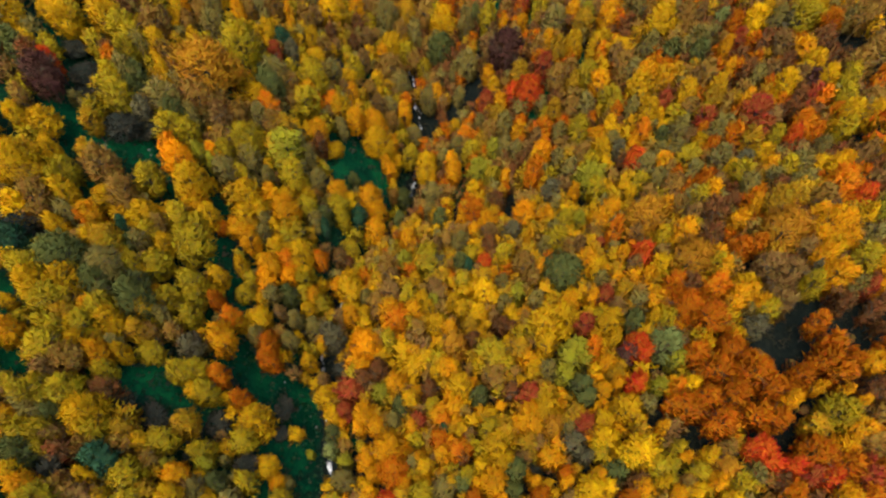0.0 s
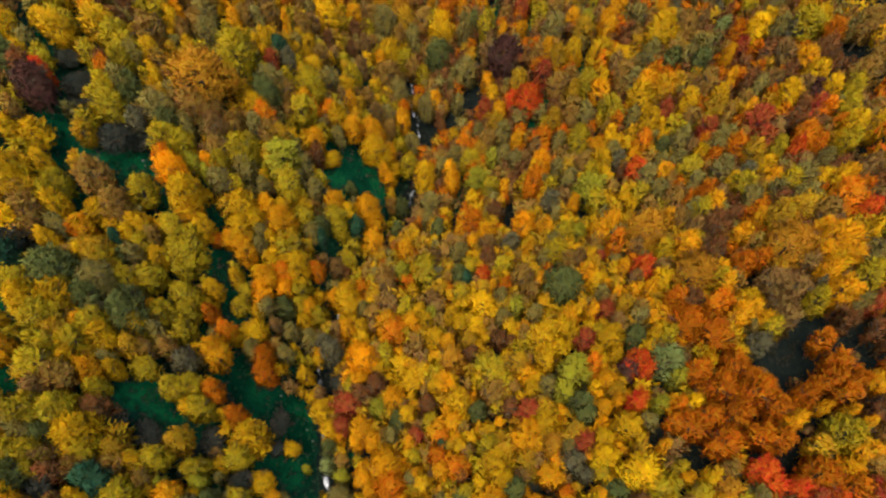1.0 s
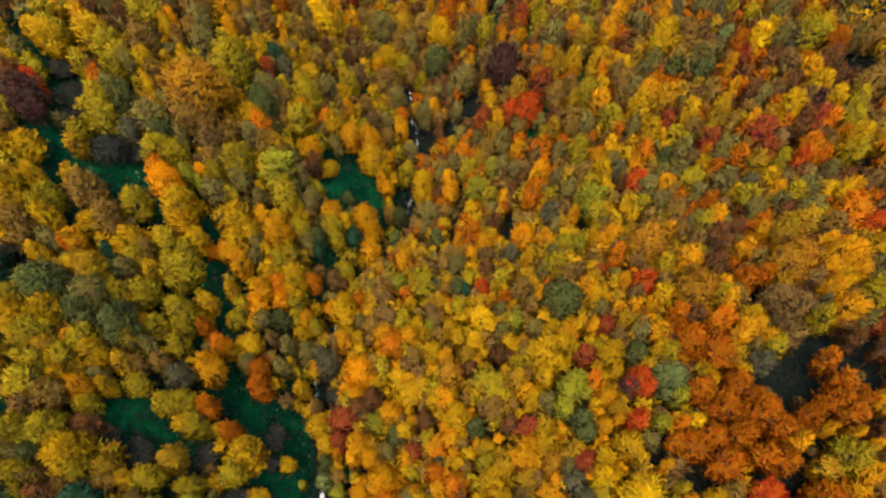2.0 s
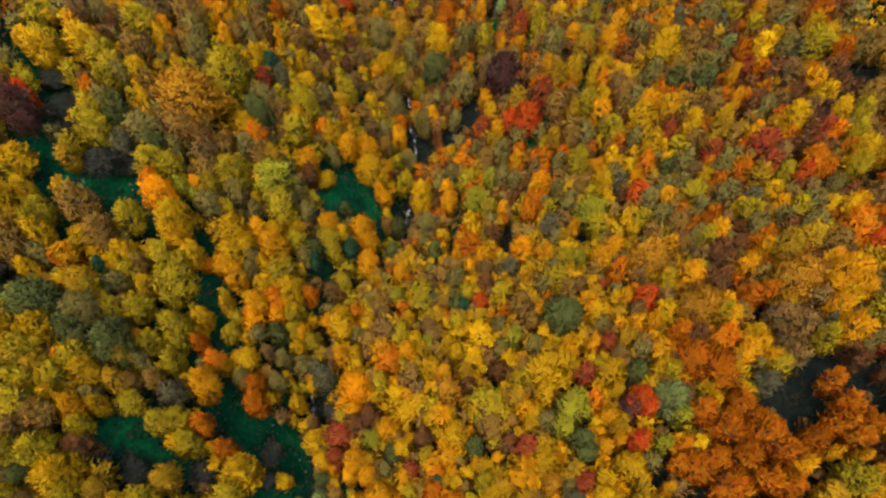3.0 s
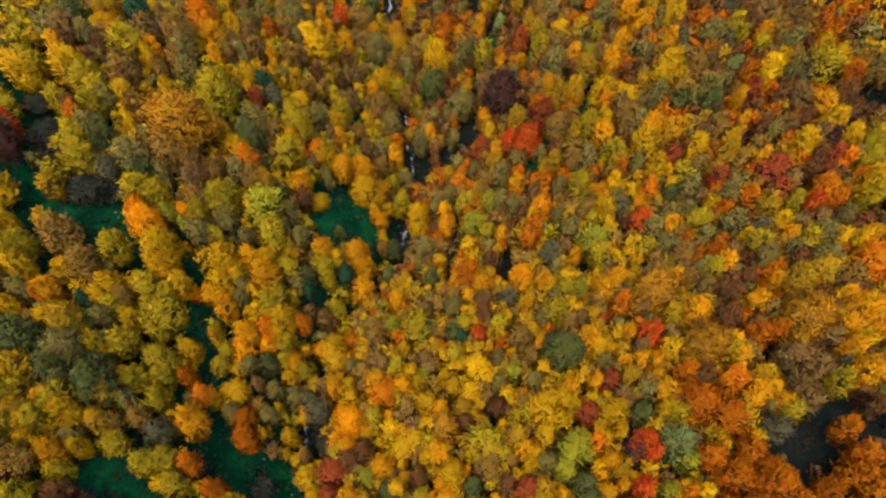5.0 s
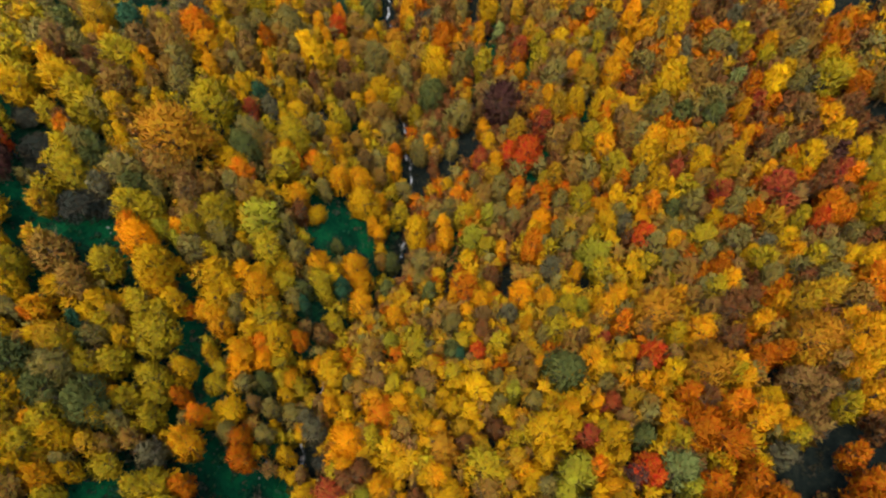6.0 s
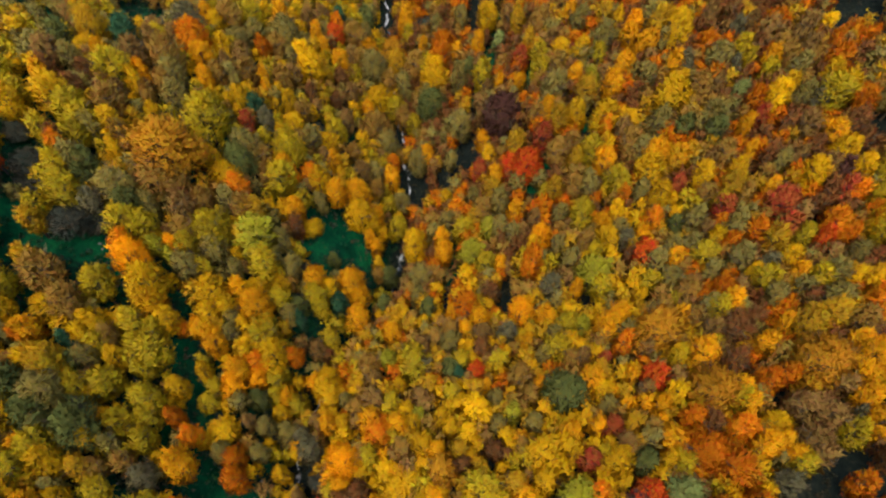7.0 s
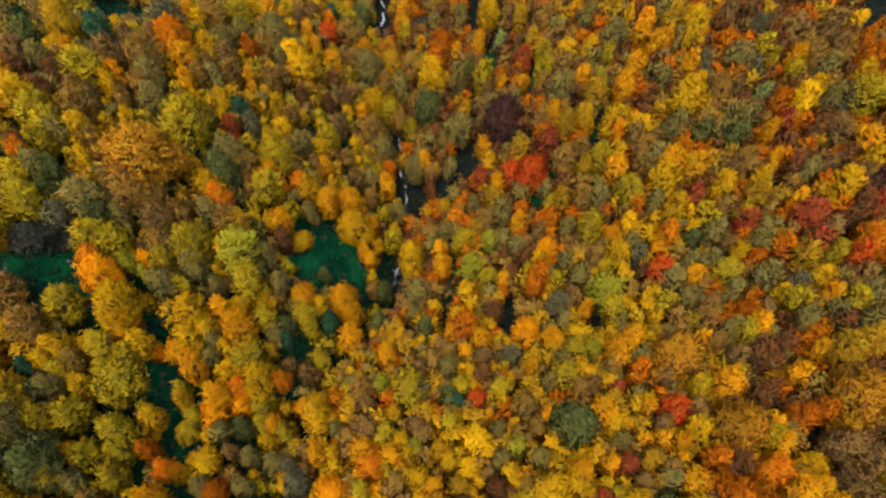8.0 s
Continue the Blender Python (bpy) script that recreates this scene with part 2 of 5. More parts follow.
GAPS = [
    (9.5, 152.1, 3.6, 4.8),
    (3.0, 147.7, 2.0, 3.2),
    (102.2, 127.2, 4.1, 2.8),
    (98.2, 98.9, 3.4, 1.1),
    (79.6, 100.4, 1.7, 1.2),
    (37.2, 98.1, 1.4, 0.9),
    (18.1, 101.3, 1.2, 2.5),
    (-63.6, 79.1, 2.2, 1.3),
    (-64.5, 73.8, 1.7, 1.7),
    (-65.7, 68.7, 1.2, 0.8),
    (-29.8, 82.9, 1.6, 2.1),
    (71.5, 58.9, 3.0, 1.5),
    (67.5, 53.8, 3.5, 2.1),
    (75.3, 52.0, 4.7, 1.2),
    (81.8, 50.6, 2.2, 0.9),
    (65.2, 48.3, 3.5, 2.4),
    (62.2, 51.7, 1.9, 1.4),
    (48.1, 34.6, 2.8, 1.9),
]
MORE_GAPS = [
    (59.5, 35.2, 3.6, 0.8),
    (62.5, 31.3, 1.0, 1.5),
    (56.2, 32.5, 0.9, 1.7),
    (67.4, 39.4, 2.9, 0.8),
    (59.1, 39.8, 0.5, 0.7),
    (76.7, 41.8, 0.9, 1.5),
    (77.7, 38.6, 2.4, 0.7),
    (42.0, 39.2, 0.9, 1.3),
    (-13.7, 32.9, 1.2, 0.7),
    (-62.1, 57.9, 1.8, 1.2),
    (-60.0, 40.2, 2.9, 0.9),
    (68.1, 33.9, 2.1, 0.6),
    (-81.9, 174.8, 3.8, 5.1),
    (13.1, 206.1, 1.9, 3.1),
    (101.9, 156.3, 3.5, 3.4),
    (-4.7, 149.3, 2.9, 3.9),
    (-11.5, 120.4, 2.7, 4.9),
    (-29.7, 65.0, 1.3, 2.8),
]
GAPS += MORE_GAPS


def inside(x, y, places, margin=0.0):
    return any(((x - a) / (rx + margin)) ** 2 + ((y - b) / (ry + margin)) ** 2 < 1 for a, b, rx, ry in places)


def mesh_of(name, verts, faces, mats, slots=None, smooth=False):
    me = bpy.data.meshes.new(name)
    me.from_pydata(verts if isinstance(verts, list) else verts.tolist(), [], faces if isinstance(faces, list) else faces.tolist())
    for m in mats:
        me.materials.append(m)
    if slots is not None:
        me.polygons.foreach_set("material_index", slots)
    if smooth:
        me.polygons.foreach_set("use_smooth", [True] * len(me.polygons))
    me.update()
    return me


def spaced(near, step, far):
    """Grid lines: fine within near, then ever wider out to far."""
    out, s = list(np.arange(near[0], near[1] + 0.1, step)), step
    while out[-1] < far:
        s *= 1.22
        out.append(out[-1] + s)
    s = step
    while out[0] > -far:
        s *= 1.22
        out.insert(0, out[0] - s)
    return np.array(out)


def build_ground():
    gx, gy = spaced((-125, 125), 2.0, 2600), spaced((-10, 270), 2.0, 2600)
    x, y = np.meshgrid(gx, gy)
    z = land(x, y)
    rng = np.random.default_rng(4)
    z = z + rng.normal(0, 0.12, z.shape) * (np.abs(x - PLAN * course(y / PLAN)) > 3)
    n = len(gx)
    i = np.arange(len(gy) - 1)[:, None] * n + np.arange(n - 1)[None]
    faces = np.stack([i, i + 1, i + n + 1, i + n], -1).reshape(-1, 4)
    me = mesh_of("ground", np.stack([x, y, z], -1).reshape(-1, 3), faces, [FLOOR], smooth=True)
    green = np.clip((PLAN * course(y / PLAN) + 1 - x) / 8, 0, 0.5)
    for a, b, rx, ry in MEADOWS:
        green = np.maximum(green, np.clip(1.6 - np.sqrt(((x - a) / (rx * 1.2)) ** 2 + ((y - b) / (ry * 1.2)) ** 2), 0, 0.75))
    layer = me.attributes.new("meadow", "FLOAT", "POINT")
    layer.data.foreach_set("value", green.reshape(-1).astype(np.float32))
    tagged(new("ground", me), "steep ravine ground of shade-darkened leaf litter and green grass", "ground", kind="structure")


def build_stream():
    ys = np.arange(-40, 300, 0.6)
    xs = PLAN * np.interp(ys / PLAN, COURSE_Y, COURSE_X)
    xs = np.convolve(np.pad(xs, 6, mode="edge"), np.ones(13) / 13, mode="valid") + 0.55 * np.sin(ys * 0.42) + 0.3 * np.sin(ys * 1.1 + 1)
    half = 0.34 + 0.14 * np.sin(ys * 0.37) + 0.12 * np.sin(ys * 1.3 + 2)
    zs = PLAN * np.interp(ys / PLAN, BED_Y, BED_Z)
    verts = []
    for x, y, z, w in zip(xs, ys, zs, half):
        for k in (-1, -0.4, 0.3, 1):
            verts.append((x + k * w, y, z + 0.28 + 0.09 * math.sin(3.1 * y + 5 * k) - 0.08 * abs(k)))
    faces = [(4 * i + k, 4 * i + k + 1, 4 * i + k + 5, 4 * i + k + 4) for i in range(len(ys) - 1) for k in range(3)]
    tagged(new("water", mesh_of("water", verts, faces, [WATER], smooth=True)), "narrow rushing stream with white water over stones", "stream", kind="structure")
    return xs, ys, zs, half


build_ground()
STREAM = build_stream()


# ---- trees ----
def normalised(v):
    return v / np.linalg.norm(v, axis=-1, keepdims=True)


def crown_sprays(radius, height, sprays, seed, coarse=1.0):
    """A ragged crown of rising boughs, domed above and hanging open below: the corners of one triangle a spray, its normal, and the share of its bough."""
    rng = np.random.default_rng(seed)
    boughs = 16 if radius < 2 else 26 if radius < 4 else 60
    low, top = 0.24 * height, 0.985 * height
    lean = rng.uniform(-0.12, 0.12, 2) * radius
    girth = 1 + 0.16 * np.sin(np.array([1, 2, 3]) + rng.uniform(0, 6.28, 3))

    def wide(f):
        """Half width of the crown at the share f of its depth: widest at a third, closing to a dome."""
        return radius * np.where(f > 0.35, np.sqrt(np.clip(1 - ((f - 0.35) / 0.66) ** 2, 0.01, 1)), 0.62 + 1.09 * f)

    def round_at(turn):
        return 1 + (girth[0] - 1) * np.cos(turn) + (girth[1] - 1) * np.cos(2 * turn) + (girth[2] - 1) * np.cos(3 * turn)

    f = 1 - rng.uniform(0, 1, boughs) ** 1.25
    turn = 2.39996 * np.arange(boughs) + rng.uniform(-0.5, 0.5, boughs)
    reach = wide(f) * rng.uniform(0.55, 1.02, boughs) * round_at(turn)
    tip = np.stack([np.cos(turn) * reach, np.sin(turn) * reach, low + f * (top - low) * rng.uniform(0.9, 1.03, boughs)], 1)
    way = normalised(np.stack([np.cos(turn), np.sin(turn), rng.uniform(0.5, 1.5, boughs)], 1))
    size = radius * rng.uniform(0.24, 0.4, boughs) * (1.0 if radius < 2 else 0.85 if radius < 4 else 0.6)
    n, tufts = sprays, sprays // 5
    which = rng.choice(boughs, tufts, p=size ** 2 / (size ** 2).sum())
    out = normalised(rng.normal(size=(tufts, 3)) + way[which] * 0.7 + np.array([0, 0, 0.15]))
    along_bough = rng.uniform(-1.5, 0.75, (tufts, 1)) * size[which][:, None]
    place = tip[which] + way[which] * along_bough + out * (size[which] * rng.uniform(0.2, 1.0, tufts) ** 0.6)[:, None]
    shell = rng.uniform(size=tufts) < 0.68
    k = int(shell.sum())
    g, spin = 1 - rng.uniform(0, 1, k) ** 1.1, rng.uniform(0, 6.2832, k)
    far = wide(g) * (0.5 + 0.5 * rng.uniform(0, 1, k) ** 0.7) * round_at(spin)
    place[shell] = np.stack([np.cos(spin) * far, np.sin(spin) * far, low + g * (top - low)], 1)
    out[shell] = normalised(np.stack([np.cos(spin), np.sin(spin), 0.3 + 1.2 * g ** 3], 1) + 0.4 * rng.normal(size=(k, 3)))
    place[:, :2] += lean * (place[:, 2:] / height - 0.5)
    place += rng.normal(size=(tufts, 3)) * 0.06 * radius
    member = rng.integers(0, tufts, n)
    share = rng.uniform(0, 1, tufts)[member]
    place, out = place[member] + rng.normal(size=(n, 3)) * 0.27 * coarse, normalised(out[member] + 0.3 * rng.normal(size=(n, 3)))
    along = normalised(out + np.array([0, 0, 0.55]) + 0.3 * rng.normal(size=(n, 3)))
    side = normalised(np.cross(along, out + 0.45 * rng.normal(size=(n, 3))))
    s = rng.uniform(0.2, 0.4, n)[:, None] * coarse
    a = place + along * s * rng.uniform(1.2, 2.1, (n, 1))
    b = place - along * s * 0.7 + side * s * rng.uniform(0.34, 0.56, (n, 1))
    c = place - along * s * 0.6 - side * s * rng.uniform(0.34, 0.56, (n, 1))
    round_ = np.stack([place[:, 0], place[:, 1], (place[:, 2] - 0.6 * height) * 0.7], 1)
    soft = normalised(0.76 * normalised(round_) + 0.08 * out + np.array([0, 0, 0.42]) + 0.12 * rng.normal(size=(n, 3)))
    away = ((np.cross(b - a, c - a) * soft).sum(1) < 0)[:, None]
    return np.stack([a, np.where(away, c, b), np.where(away, b, c), soft], 1), share


def loose(name, tris, mats, slots=None, own=None):
    """A mesh of separate triangles; a fourth row gives each its shading normal, so that a crown reads as one soft mass."""
    n = len(tris)
    soft = tris[:, 3] if tris.shape[1] == 4 else None
    tris = tris[:, :3]
    me = bpy.data.meshes.new(name)
    me.vertices.add(3 * n)
    me.vertices.foreach_set("co", np.ascontiguousarray(tris, np.float32).reshape(-1))
    me.loops.add(3 * n)
    me.loops.foreach_set("vertex_index", np.arange(3 * n, dtype=np.int32))
    me.polygons.add(n)
    me.polygons.foreach_set("loop_start", np.arange(0, 3 * n, 3, dtype=np.int32))
    for m in mats:
        me.materials.append(m)
    if slots is not None:
        me.polygons.foreach_set("material_index", slots.astype(np.int32))
    if own is not None:
        me.attributes.new("own", "FLOAT", "FACE").data.foreach_set("value", own.astype(np.float32))
    me.update(calc_edges=True)
    if soft is not None:
        me.attributes.new("custom_normal", "FLOAT_VECTOR", "CORNER").data.foreach_set("vector", np.repeat(soft, 3, 0).astype(np.float32).reshape(-1))
    return me


def tube(verts, faces, start, end, r0, r1, sides=5):
    """A tapered limb."""
    start, end = Vector(start), Vector(end)
    u = (end - start).orthogonal().normalized()
    v = (end - start).normalized().cross(u)
    n = len(verts)
    for p, r in ((start, r0), (end, r1)):
        for k in range(sides):
            a = 2 * math.pi * k / sides
            verts.append(tuple(p + r * (math.cos(a) * u + math.sin(a) * v)))
    faces.extend((n + k, n + (k + 1) % sides, n + sides + (k + 1) % sides, n + sides + k) for k in range(sides))


def trunk_and_branches(mat, radius, height, twigs, seed):
    """A tapered, slightly bent trunk, and the limbs and fine twigs that reach from it into the crown."""
    rng = random.Random(seed)
    verts, faces, branch_verts, branch_faces = [], [], [], []
    thick = 0.018 * height + 0.03
    knots = [Vector((0, 0, -0.9))]
    for k in range(1, 5):
        knots.append(Vector((rng.uniform(-1, 1) * 0.03 * height * k / 4, rng.uniform(-1, 1) * 0.03 * height * k / 4, 0.86 * height * k / 4)))
    for k in range(4):
        tube(verts, faces, knots[k], knots[k + 1], thick * (1.35 - 0.3 * k), thick * (1.05 - 0.3 * k), 6)
    tips = []
    for k in range(9):
        f = rng.uniform(0.3, 0.8)
        a = 2.4 * k + rng.uniform(-0.4, 0.4)
        start = knots[1].lerp(knots[4], f)
        reach = radius * rng.uniform(0.55, 0.85)
        end = start + Vector((math.cos(a) * reach, math.sin(a) * reach, height * rng.uniform(0.06, 0.2)))
        tube(branch_verts, branch_faces, start, end, thick * 0.4, thick * 0.1, 4)
        tips.append((start, end))
    for k in range(twigs):
        start, end = rng.choice(tips)
        p = start.lerp(end, rng.uniform(0.35, 1))
        a = math.atan2(p.y, p.x) + rng.uniform(-1.1, 1.1)
        way = Vector((math.cos(a), math.sin(a), rng.uniform(0.3, 2.2))).normalized()
        q = p + way * (radius * rng.uniform(0.25, 0.5) + 0.07 * height)
        q.z = min(q.z, height * rng.uniform(0.86, 0.99))
        tube(branch_verts, branch_faces, p, q, 0.05, 0.016, 3)
    return mesh_of("trunk", verts, faces, [mat]), mesh_of("branchwork", branch_verts, branch_faces, [mat])


STOCK = {}


def plant(kind, x, y, radius, height, turn):
    """One tree. The first of each kind, size and form is built; the rest are copies of it."""
    size = 0 if radius < 2.1 else 1 if radius < 3.9 else 2
    key = (kind, size, int(turn * 997) % 3)
    base, tall, sprays = ((1.7, 9.5, 1350), (2.9, 11.5, 2900), (4.9, 13.5, 7000))[size]
    m = pose(x, y, float(land(x, y)) - 0.1, (turn * 7919 % 1 - 0.5) * 8, (turn * 104729 % 1 - 0.5) * 8, turn * 360) @ Matrix.Diagonal((radius / base * (0.92 + 0.18 * (turn * 331 % 1)), radius / base * (0.92 + 0.18 * (turn * 577 % 1)), height / tall, 1))
    if key in STOCK:
        return copy_thing(STOCK[key], m)
    main, second, spread, cover, twigs, label = KINDS[kind]
    seed = sum(ord(c) for c in kind) * 31 + size * 7 + key[2]
    tree = tagged(new(kind + "_tree"), label, "tree", group=kind.replace("_", " ") + " trees")
    stem, limbs = trunk_and_branches(PALE_BARK if twigs > 50 else BARK, base, tall, int(twigs * (0.8, 1.3, 2.5)[size]), seed)
    trunk, branchwork = new("trunk", stem), new("branchwork", limbs)
    leaves, share = crown_sprays(base, tall, int(sprays * cover), seed)
    crown = new("crown", loose("crown", leaves, [LEAVES[kind]], own=share))
    trunk.parent = crown.parent = tree
    branchwork.parent = trunk
    tree.matrix_basis = m
    STOCK[key] = tree
    return tree


# trees that stand out, kind by kind: x, y, crown radius, height
STAND = []


def grove(kind, rows):
    for x, y, radius, height in rows:
        STAND.append((x, y, radius))
        plant(kind, x, y, radius, height, (x * 12.9898 + y * 78.233) % 1)


grove("bright_yellow", [
    (31.3, 25.5, 1.6, 10.1), (28.2, 25.8, 3.0, 11.9), (36.9, 31.5, 3.3, 12.3), (32.1, 34.4, 2.5, 11.3), (47.0, 41.4, 1.5, 9.9), (7.7, 65.5, 2.0, 10.6),
    (9.4, 69.6, 3.1, 12.0), (-86.9, 75.4, 1.9, 10.4), (-25.7, 103.4, 2.5, 11.3), (90.0, 110.7, 2.6, 11.4), (82.0, 111.3, 2.6, 11.4), (44.1, 113.7, 1.2, 9.6),
    (79.3, 132.6, 2.6, 11.4), (92.7, 149.3, 1.4, 9.8), (-36.9, 170.9, 3.4, 12.4), (-38.0, 174.5, 3.8, 13.0), (-0.1, 187.3, 3.7, 12.8),
])
grove("golden", [
    (50.2, 22.3, 1.6, 10.1), (-62.4, 23.2, 1.4, 9.9), (44.3, 23.6, 1.5, 10.0), (-53.3, 24.6, 3.3, 12.3), (-73.2, 25.3, 1.9, 10.4), (-64.7, 25.8, 1.9, 10.5),
    (40.3, 26.0, 1.7, 10.2), (-47.7, 26.1, 1.6, 10.1), (21.3, 28.1, 1.2, 9.5), (47.9, 29.2, 1.5, 10.0), (1.0, 30.4, 1.8, 10.4), (12.3, 32.7, 2.5, 11.2),
    (-58.9, 33.6, 2.0, 10.7), (-3.6, 33.9, 2.0, 12.2), (-40.4, 34.9, 2.7, 7.6), (11.4, 35.5, 3.2, 12.1), (-66.9, 37.2, 3.9, 13.1), (31.6, 38.2, 1.8, 10.4),
    (36.1, 38.6, 2.5, 11.3), (33.9, 40.4, 1.3, 9.7), (3.9, 40.6, 1.7, 10.2), (21.8, 41.7, 2.7, 11.5), (-42.4, 42.9, 3.6, 12.6), (10.6, 42.9, 2.4, 11.1),
])
grove("golden", [
    (-35.7, 43.9, 1.8, 6.3), (-27.2, 48.1, 2.4, 11.2), (-81.8, 48.2, 1.6, 6.0), (16.7, 48.3, 1.4, 9.8), (-7.7, 48.4, 1.8, 14.4), (4.6, 48.9, 2.5, 11.2),
    (18.7, 49.2, 1.5, 10.0), (-72.1, 50.3, 1.8, 10.3), (-65.8, 50.5, 2.1, 10.8), (21.1, 51.7, 2.2, 10.9), (-28.5, 52.3, 2.9, 11.8), (34.6, 52.8, 1.6, 10.1),
    (-73.2, 53.4, 1.6, 10.0), (-0.9, 53.5, 2.4, 11.1), (8.4, 53.6, 1.8, 10.3), (22.6, 54.3, 2.8, 11.6), (43.4, 55.1, 2.2, 10.9), (2.1, 55.2, 2.5, 11.3),
    (-67.3, 55.3, 1.9, 10.5), (-84.1, 55.8, 1.6, 6.1), (-68.9, 55.9, 3.7, 12.9), (34.3, 56.7, 2.4, 11.2), (-7.2, 56.8, 3.1, 12.0), (27.5, 58.3, 2.1, 10.7),
])
grove("golden", [
    (-3.9, 58.4, 2.8, 11.6), (-80.2, 59.2, 3.1, 12.0), (21.8, 59.9, 3.1, 12.1), (-76.1, 60.0, 2.4, 11.1), (59.9, 60.6, 2.6, 11.4), (26.6, 60.7, 2.0, 10.6),
    (-15.1, 61.1, 2.6, 11.3), (-65.2, 61.8, 2.0, 10.6), (-35.0, 62.2, 2.5, 11.3), (-77.4, 62.4, 2.9, 11.8), (-81.1, 63.5, 1.8, 10.4), (-1.9, 63.7, 2.2, 10.8),
    (75.1, 63.8, 1.8, 10.3), (-48.9, 65.9, 1.6, 10.1), (4.4, 66.2, 1.8, 10.4), (45.6, 67.3, 1.9, 10.5), (-2.9, 68.5, 2.2, 10.9), (-46.2, 68.6, 3.2, 12.2),
    (2.2, 69.3, 2.2, 10.8), (-66.5, 69.8, 1.3, 9.7), (33.7, 70.0, 1.7, 10.3), (-5.2, 71.3, 1.9, 10.5), (-19.4, 71.5, 2.3, 11.0), (84.1, 71.7, 1.8, 10.4),
])
grove("golden", [
    (-75.8, 73.9, 1.7, 10.2), (-81.5, 74.6, 2.2, 10.8), (47.8, 74.6, 1.7, 10.2), (-53.9, 75.1, 2.3, 10.1), (-35.5, 75.1, 2.1, 10.7), (-7.4, 77.4, 2.3, 11.0),
    (-64.6, 77.5, 2.7, 11.5), (-24.2, 78.1, 3.1, 12.0), (-49.7, 78.7, 2.1, 10.7), (-69.9, 80.6, 1.8, 10.3), (17.0, 81.1, 1.3, 9.7), (-81.4, 82.2, 2.2, 10.9),
    (-24.3, 82.7, 4.2, 13.5), (-67.6, 83.3, 2.4, 11.1), (-86.7, 83.9, 2.7, 11.6), (-43.4, 84.5, 2.0, 10.6), (-89.5, 84.5, 4.3, 13.6), (-75.3, 85.0, 3.2, 12.1),
    (-37.4, 85.4, 4.4, 13.7), (82.8, 85.4, 1.9, 10.5), (-41.8, 86.3, 2.0, 10.6), (93.0, 86.4, 1.2, 9.6), (80.5, 86.6, 1.5, 10.0), (22.5, 87.0, 2.1, 10.7),
])
grove("golden", [
    (-56.9, 87.0, 2.5, 11.3), (42.1, 88.7, 2.2, 10.8), (-42.8, 89.5, 2.0, 10.6), (-85.3, 90.6, 2.1, 10.7), (45.0, 91.2, 1.4, 9.8), (-50.5, 91.5, 2.7, 7.5),
    (65.8, 91.9, 1.5, 10.0), (-60.3, 92.5, 4.9, 14.4), (-45.9, 93.0, 2.0, 10.6), (72.6, 93.8, 1.9, 10.5), (-91.7, 94.6, 1.7, 10.2), (-48.9, 94.7, 2.9, 11.8),
    (-88.2, 96.1, 3.2, 8.1), (-92.9, 97.3, 2.2, 10.9), (90.3, 97.4, 2.9, 11.7), (94.1, 97.7, 2.2, 10.8), (-41.7, 98.6, 2.7, 11.5), (-36.7, 101.2, 2.4, 11.1),
    (61.9, 102.3, 1.6, 10.1), (-60.5, 102.7, 2.5, 11.3), (41.0, 106.3, 2.3, 11.1), (25.3, 109.4, 1.6, 10.1), (-35.7, 112.5, 1.3, 5.7), (-79.6, 112.8, 2.1, 10.8),
])
grove("golden", [
    (53.2, 114.9, 2.7, 11.5), (87.9, 115.8, 3.1, 12.0), (61.7, 117.6, 2.2, 10.8), (68.6, 117.7, 2.0, 10.5), (-69.8, 119.1, 1.6, 10.1), (-31.3, 119.3, 2.7, 8.4),
    (-4.6, 119.4, 4.3, 17.0), (-37.4, 120.5, 2.5, 11.3), (51.0, 121.2, 3.0, 12.0), (-99.7, 121.7, 2.7, 11.5), (-49.9, 123.3, 3.8, 13.2), (-89.4, 124.4, 2.8, 11.6),
    (-51.8, 126.0, 2.1, 10.7), (-71.5, 126.3, 2.3, 11.0), (-19.7, 126.6, 4.3, 13.6), (-82.8, 128.2, 3.5, 12.5), (42.8, 129.1, 1.9, 10.5), (-96.0, 129.1, 3.2, 8.2),
    (92.6, 130.5, 1.9, 10.5), (-64.7, 131.3, 1.7, 10.2), (-30.3, 131.8, 2.7, 11.5), (4.2, 133.7, 1.8, 10.4), (62.6, 134.2, 2.4, 11.1), (82.4, 134.3, 1.7, 10.2),
])
grove("golden", [
    (90.9, 134.9, 2.6, 11.3), (48.0, 135.6, 3.5, 12.5), (42.2, 136.4, 2.8, 11.7), (57.3, 138.0, 3.5, 12.5), (-70.2, 138.8, 2.0, 10.7), (36.5, 139.9, 2.2, 10.8),
    (15.0, 140.1, 2.0, 10.5), (60.2, 142.1, 2.1, 10.9), (-77.3, 144.2, 1.4, 9.9), (-49.8, 145.7, 2.2, 10.9), (-29.9, 148.3, 3.0, 11.9), (-38.7, 148.6, 3.1, 12.0),
    (-83.9, 148.7, 2.7, 11.5), (-40.0, 153.5, 2.7, 11.6), (39.0, 155.8, 2.2, 10.9), (61.8, 156.5, 4.4, 13.7), (-56.2, 161.6, 2.9, 11.8), (39.9, 162.1, 2.6, 11.4),
    (36.3, 166.8, 3.4, 12.4), (49.7, 167.4, 1.6, 10.1), (-60.5, 172.3, 1.9, 10.4), (-17.7, 176.3, 4.6, 13.9), (-0.8, 182.7, 3.7, 12.8), (17.1, 194.9, 3.1, 12.1),
])
